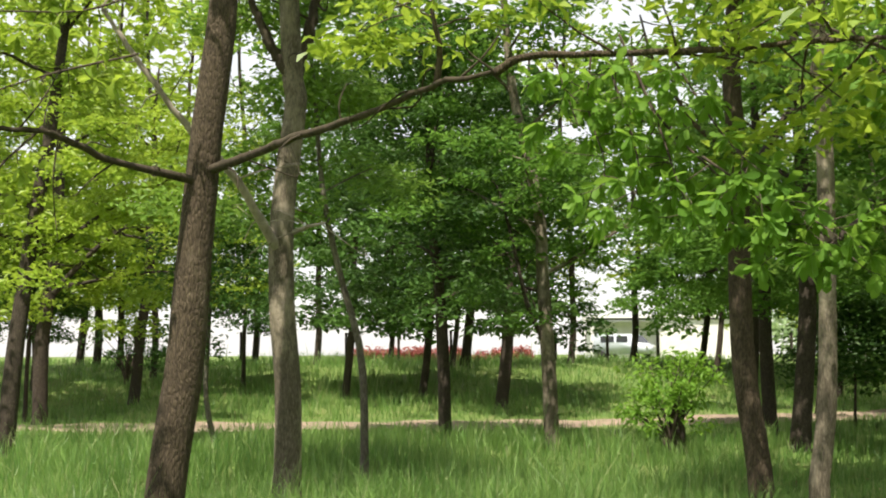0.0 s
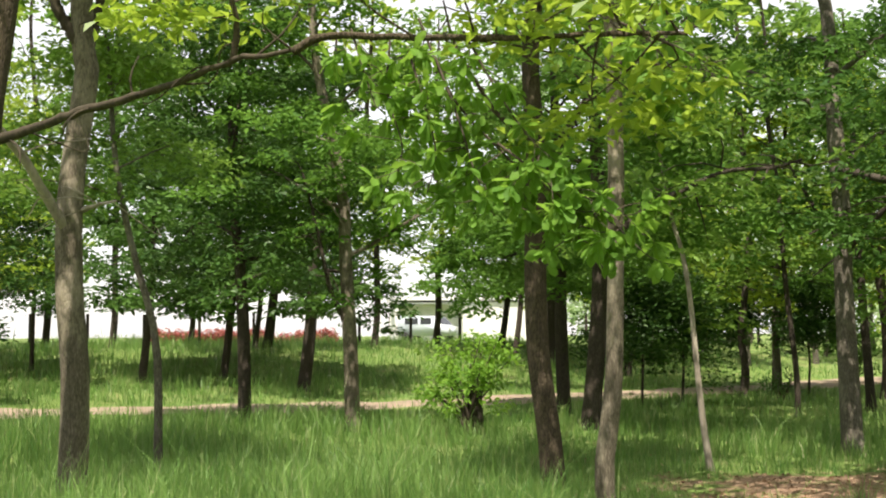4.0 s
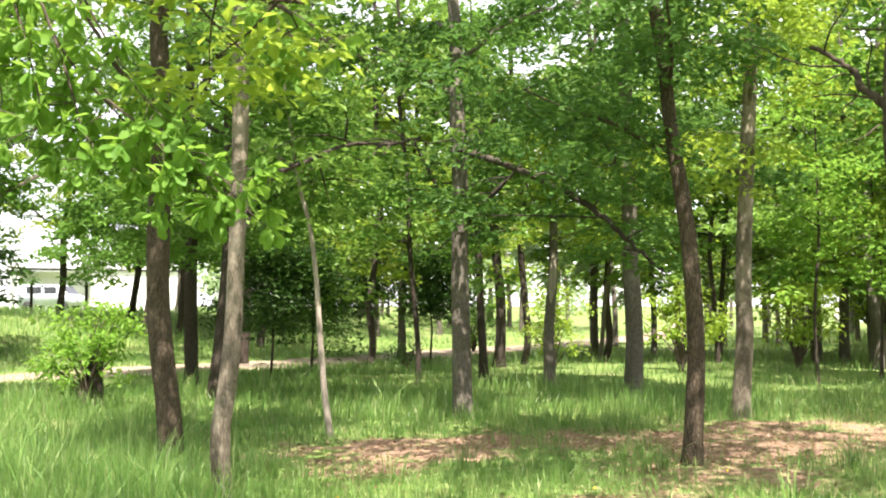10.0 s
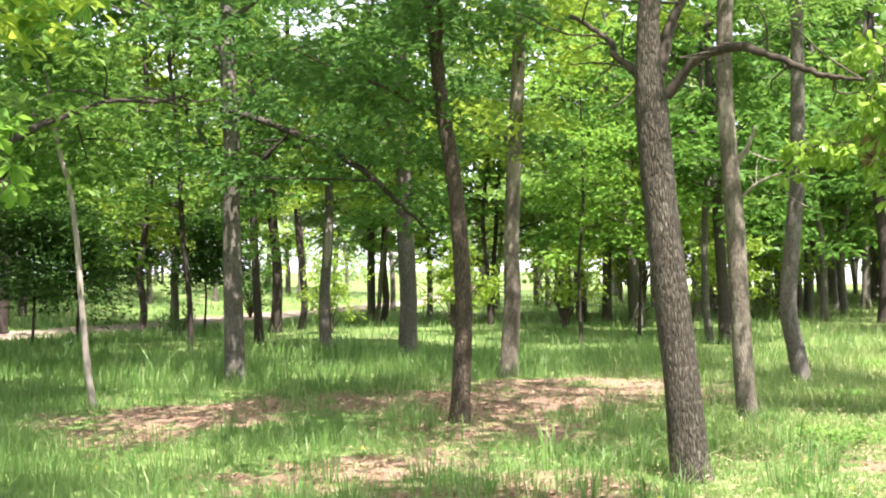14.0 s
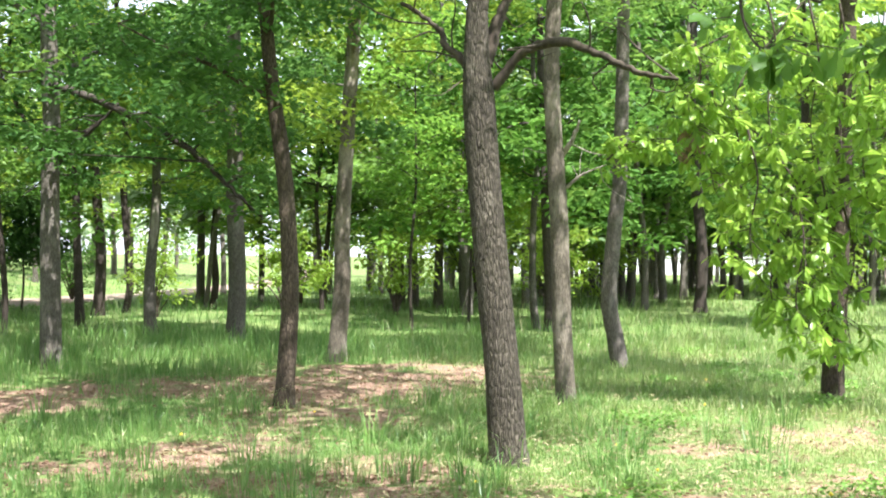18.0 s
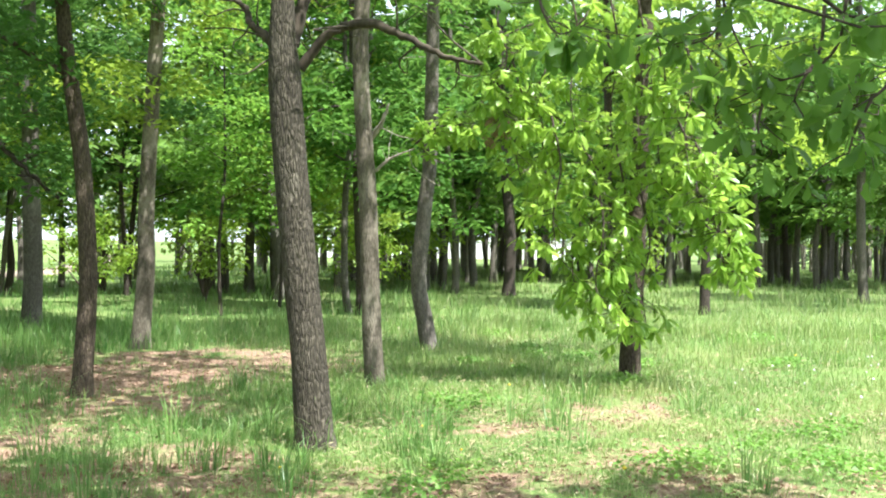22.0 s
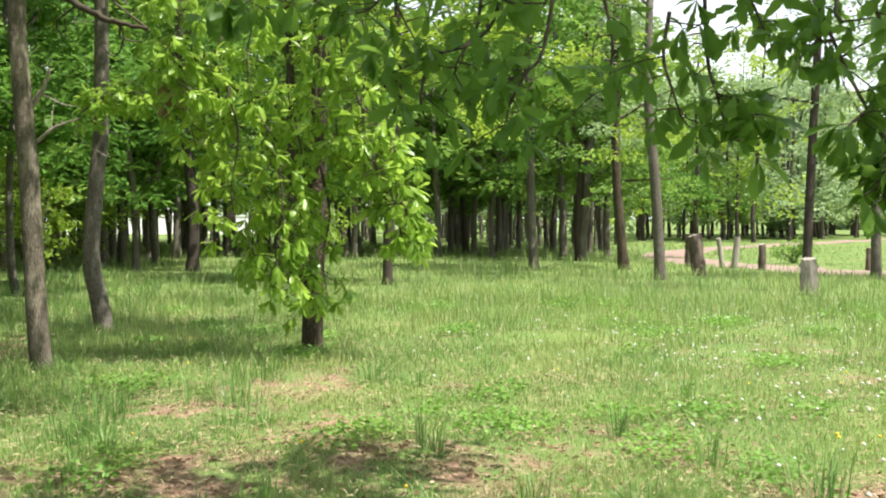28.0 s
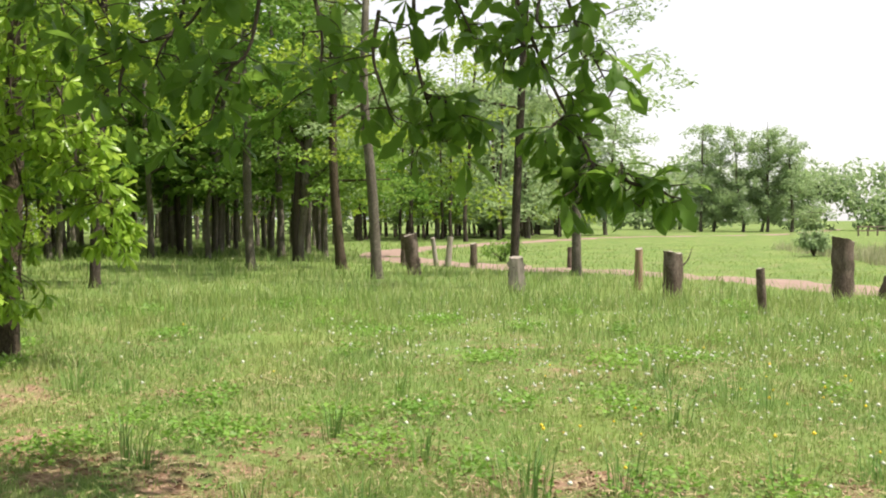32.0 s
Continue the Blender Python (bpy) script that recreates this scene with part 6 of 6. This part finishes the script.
def grass(n, seed, r0, r1, name, a0, a1, mat):
    rng = np.random.default_rng(seed)
    r = np.exp(rng.uniform(np.log(r0), np.log(r1), n))
    az = np.radians(rng.uniform(a0, a1, n) + rng.normal(0, 4, n))
    x, y = r * np.sin(az), r * np.cos(az)
    patch = fbm(x, y, 0.75, 4, 41)
    clump = fbm(x, y, 3.2, 2, 43)
    keep = rng.uniform(0, 1, n) > np.clip(bareness(x, y) * 1.55 - 0.1 - 0.15 * patch - 0.55 * np.clip(clump, -0.6, 1), 0, 0.985)
    keep &= ~near_path(x, y)
    x, y, r, patch, clump = x[keep], y[keep], r[keep], patch[keep], clump[keep]
    n = len(x)
    h = turf_height(x, y) * rng.uniform(0.3, 1.15, n) * (1 + 0.5 * patch + 0.35 * clump) * (0.85 + 0.35 * fbm(x, y, 0.22, 2, 47))
    h = np.maximum(h, 0.03)
    tall = rng.uniform(0, 1, n) < 0.04
    h = np.where(tall, h * 1.7, h)
    w = 0.0023 * (r / 6.0) ** 0.75 * rng.uniform(0.7, 1.5, n)
    a = rng.uniform(0, 2 * np.pi, n)
    side = np.stack([np.cos(a), np.sin(a), np.zeros(n)], 1)
    b = rng.uniform(0, 2 * np.pi, n)
    lean = np.stack([np.cos(b), np.sin(b), np.zeros(n)], 1) * (h * (0.08 + 0.75 * rng.uniform(0, 1, n) ** 1.6))[:, None]
    p = np.stack([x, y, height(x, y) - 0.01], 1)
    up = UP[None] * h[:, None]
    m = p + up * 0.55 + lean * 0.3
    v = np.stack([p - side * w[:, None], p + side * w[:, None], m + side * w[:, None] * 0.8, m - side * w[:, None] * 0.8, p + up * 0.95 + lean], 1).reshape(-1, 3)
    o = (np.arange(n) * 5)[:, None]
    me = mesh(name, v, [o + np.array((0, 1, 2, 3)), o + np.array((3, 2, 4))], mat)
    tagged(new(name, me), "uncut green grass with dry straw blades", "grass", kind="stuff")


grass(135000, 91, 4.6, 22, "tall_grass", -28, 52, GRASS_TALL)
grass(120000, 90, 4.6, 22, "meadow_grass", 48, 118, GRASS)
grass(52000, 86, 5.5, 14, "meadow_grass_fine", 50, 114, GRASS)
grass(11000, 88, 1.2, 14, "grass_behind", 120, 330, GRASS_TALL)
grass(15000, 87, 0.7, 4.7, "grass_near", -30, 120, GRASS_TALL)
grass(34000, 92, 20, 70, "tall_grass_further", -28, 58, GRASS_TALL)
grass(34000, 85, 26.5, 46, "bank_grass", -26, 26, GRASS_TALL)
grass(40000, 89, 20, 70, "meadow_grass_further", 55, 118, GRASS)


def litter(n, seed):
    rng = np.random.default_rng(seed)
    r = np.exp(rng.uniform(np.log(4.6), np.log(17), n))
    az = np.radians(rng.uniform(-5, 112, n))
    x, y = r * np.sin(az), r * np.cos(az)
    keep = rng.uniform(0, 1, n) < bareness(x, y) * (0.75 + 0.6 * fbm(x, y, 2.2, 2, 53)) + 0.03
    x, y = x[keep], y[keep]
    c = np.stack([x, y, height(x, y) + 0.012], 1)
    v, f = leaf_verts(c, np.full(len(c), 0.058), rng, 0.2, 0.7, 0.5)
    tagged(new("leaf_litter", mesh("leaf_litter", v, f, LITTER)), "dry brown oak leaves scattered on bare soil", "leaf litter", kind="stuff")


litter(60000, 93)


def thatch(n, seed):
    """Dry stalks lying loose in the thin turf of the clearing."""
    rng = np.random.default_rng(seed)
    r = np.exp(rng.uniform(np.log(5), np.log(20), n))
    az = np.radians(rng.uniform(35, 114, n))
    x, y = r * np.sin(az), r * np.cos(az)
    where = np.clip(0.5 + 0.6 * fbm(x, y, 0.5, 3, 59), 0, 1)
    keep = rng.uniform(0, 1, n) < 0.15 + 0.85 * where ** 2
    x, y, r = x[keep], y[keep], r[keep]
    c = np.stack([x, y, height(x, y) + rng.uniform(0.01, 0.09, len(x))], 1)
    v, f = leaf_verts(c, 0.062 * (1 + 0.045 * r), rng, 0.05, 0.6, 0.1)
    tagged(new("dry_straw", mesh("dry_straw", v, f, STRAW)), "loose dry straw lying through the thin turf", "straw", kind="stuff")


thatch(40000, 101)


def flowers(n, seed, mat, name, label, spots, size):
    rng = np.random.default_rng(seed)
    vs, fs, o = [], [], 0
    k = 0
    for _ in range(n):
        cx, cy, s = spots[k % len(spots)]
        k += 1
        x, y = cx + rng.normal(0, s), cy + rng.normal(0, s)
        z = float(height(x, y)) + rng.uniform(0.10, 0.24)
        r = size * rng.uniform(0.6, 1.2)
        ring = [(x + r * math.cos(a), y + r * math.sin(a), z) for a in np.arange(6) * math.pi / 3]
        vs += ring + [(x, y, z + r * 0.9), (x, y, z - r * 0.8)]
        fs += [(o + i, o + (i + 1) % 6, o + 6) for i in range(6)] + [(o + (i + 1) % 6, o + i, o + 7) for i in range(6)]
        o += 8
    tagged(new(name, mesh(name, np.array(vs), np.array(fs), mat, True)), label, "wildflowers", kind="stuff")


flowers(640, 94, WHITE_FLOWER, "white_clover_flowers", "white clover heads dotted through the short grass", ((13, 1.2, 1.4), (15.5, -0.6, 1.8), (11.5, -1.2, 1.5), (10.2, -2.6, 1.5), (17, -3, 2.0), (14, -3.2, 2.2), (19.5, -1.0, 2.0), (10.5, -3.4, 1.3), (8.6, -1.6, 0.9), (13.5, -4.4, 1.5)), 0.016)
flowers(60, 95, YELLOW_FLOWER, "yellow_flowers", "small yellow flowers in the grass", ((9.5, -2.2, 1.6), (6.4, 5.0, 1.8), (12, 0.5, 3.0), (8.4, -2.0, 1.2), (9.6, -3.6, 1.0)), 0.015)


def clover(n, seed):
    """Low broad leaves in patches among the short grass."""
    rng = np.random.default_rng(seed)
    k = 64
    az, r = np.radians(rng.uniform(58, 113, k)), np.exp(rng.uniform(np.log(6.5), np.log(22), k))
    c = np.stack([r * np.sin(az), r * np.cos(az)], 1)
    wide = rng.uniform(0.12, 0.42, k) * (0.7 + 0.03 * r)
    i = rng.choice(k, n, p=wide ** 2 / np.sum(wide ** 2))
    a, u = rng.uniform(0, 6.28, n), np.sqrt(rng.uniform(0, 1, n)) * (1 + 0.25 * rng.standard_normal(n))
    p = c[i] + np.stack([np.cos(a) * 1.5, np.sin(a) * 0.8], 1) * (wide[i] * u)[:, None]
    pts = np.column_stack([p, height(p[:, 0], p[:, 1]) + rng.uniform(0.03, 0.13, n)])
    v, f = leaf_verts(pts, np.full(n, 0.036) * (1 + 0.03 * r[i]), rng, 0.1, 0.5, 0.9)
    tagged(new("clover", mesh("clover", v, f, CLOVER)), "patches of low green clover leaves", "clover", kind="stuff")


clover(14000, 96)


def tufts(n, seed):
    """Upright darker tufts of coarse grass."""
    rng = np.random.default_rng(seed)
    vs, o = [], 0
    k = 130
    az, r = np.radians(np.where(rng.uniform(0, 1, k) < 0.5, rng.uniform(25, 75, k), rng.uniform(10, 112, k))), rng.uniform(5.2, 12, k)
    az[:26], r[:26] = np.radians(rng.uniform(42, 60, 26)), rng.uniform(7.0, 9.6, 26)
    c = np.stack([r * np.sin(az), r * np.cos(az)], 1)
    p = np.repeat(c, n, 0)
    m = len(p)
    a = rng.uniform(0, 6.28, m)
    d = np.stack([np.cos(a), np.sin(a)], 1)
    q = p + d * rng.uniform(0, 0.2, m)[:, None]
    h = np.repeat(rng.uniform(0.18, 0.48, k), n) * rng.uniform(0.5, 1.1, m)
    z = height(q[:, 0], q[:, 1]) - 0.01
    w = 0.0045
    s = np.stack([-d[:, 1], d[:, 0]], 1) * w
    low = np.column_stack([q, z])
    S = np.column_stack([s, np.zeros(m)])
    D = np.column_stack([d, np.zeros(m)])
    mid = low + UP * (h * 0.6)[:, None] + D * (h * 0.12)[:, None]
    tip = low + UP * h[:, None] + D * (h * rng.uniform(0.2, 1.3, m))[:, None]
    v = np.stack([low - S, low + S, mid + S * 0.8, mid - S * 0.8, tip], 1).reshape(-1, 3)
    o = (np.arange(m) * 5)[:, None]
    tagged(new("grass_tufts", mesh("grass_tufts", v, [o + np.array((0, 1, 2, 3)), o + np.array((3, 2, 4))], GRASS_TALL)), "upright tufts of coarse dark green grass", "grass", kind="stuff")


tufts(26, 97)


def reeds(n, seed):
    rng = np.random.default_rng(seed)
    x = 36 + 24 * rng.uniform(0, 1, n) ** 1.3
    y = -13.8 - (x - 32) * 0.1 - rng.uniform(0, 1, n) ** 1.3 * (3 + (x - 29) * 0.5)
    h = rng.uniform(0.2, 0.6, n) * (0.75 + 0.45 * np.sin(x * 0.8) * np.sin(y * 0.7))
    a, b = rng.uniform(0, 6.28, n), rng.uniform(0, 6.28, n)
    S = np.column_stack([np.cos(a), np.sin(a), np.zeros(n)]) * 0.012
    L = np.column_stack([np.cos(b), np.sin(b), np.zeros(n)]) * (h * rng.uniform(0.05, 0.35, n))[:, None]
    p = np.column_stack([x, y, height(x, y)])
    U = UP * h[:, None]
    v = np.stack([p - S, p + S, p + U * 0.6 + L * 0.4 + S, p + U * 0.6 + L * 0.4 - S, p + U + L], 1).reshape(-1, 3)
    o = (np.arange(n) * 5)[:, None]
    tagged(new("reeds", mesh("reeds", v, [o + np.array((0, 1, 2, 3)), o + np.array((3, 2, 4))], REED)), "bed of tall dry brown reeds beside the meadow", "reeds", kind="stuff")


reeds(7000, 98)
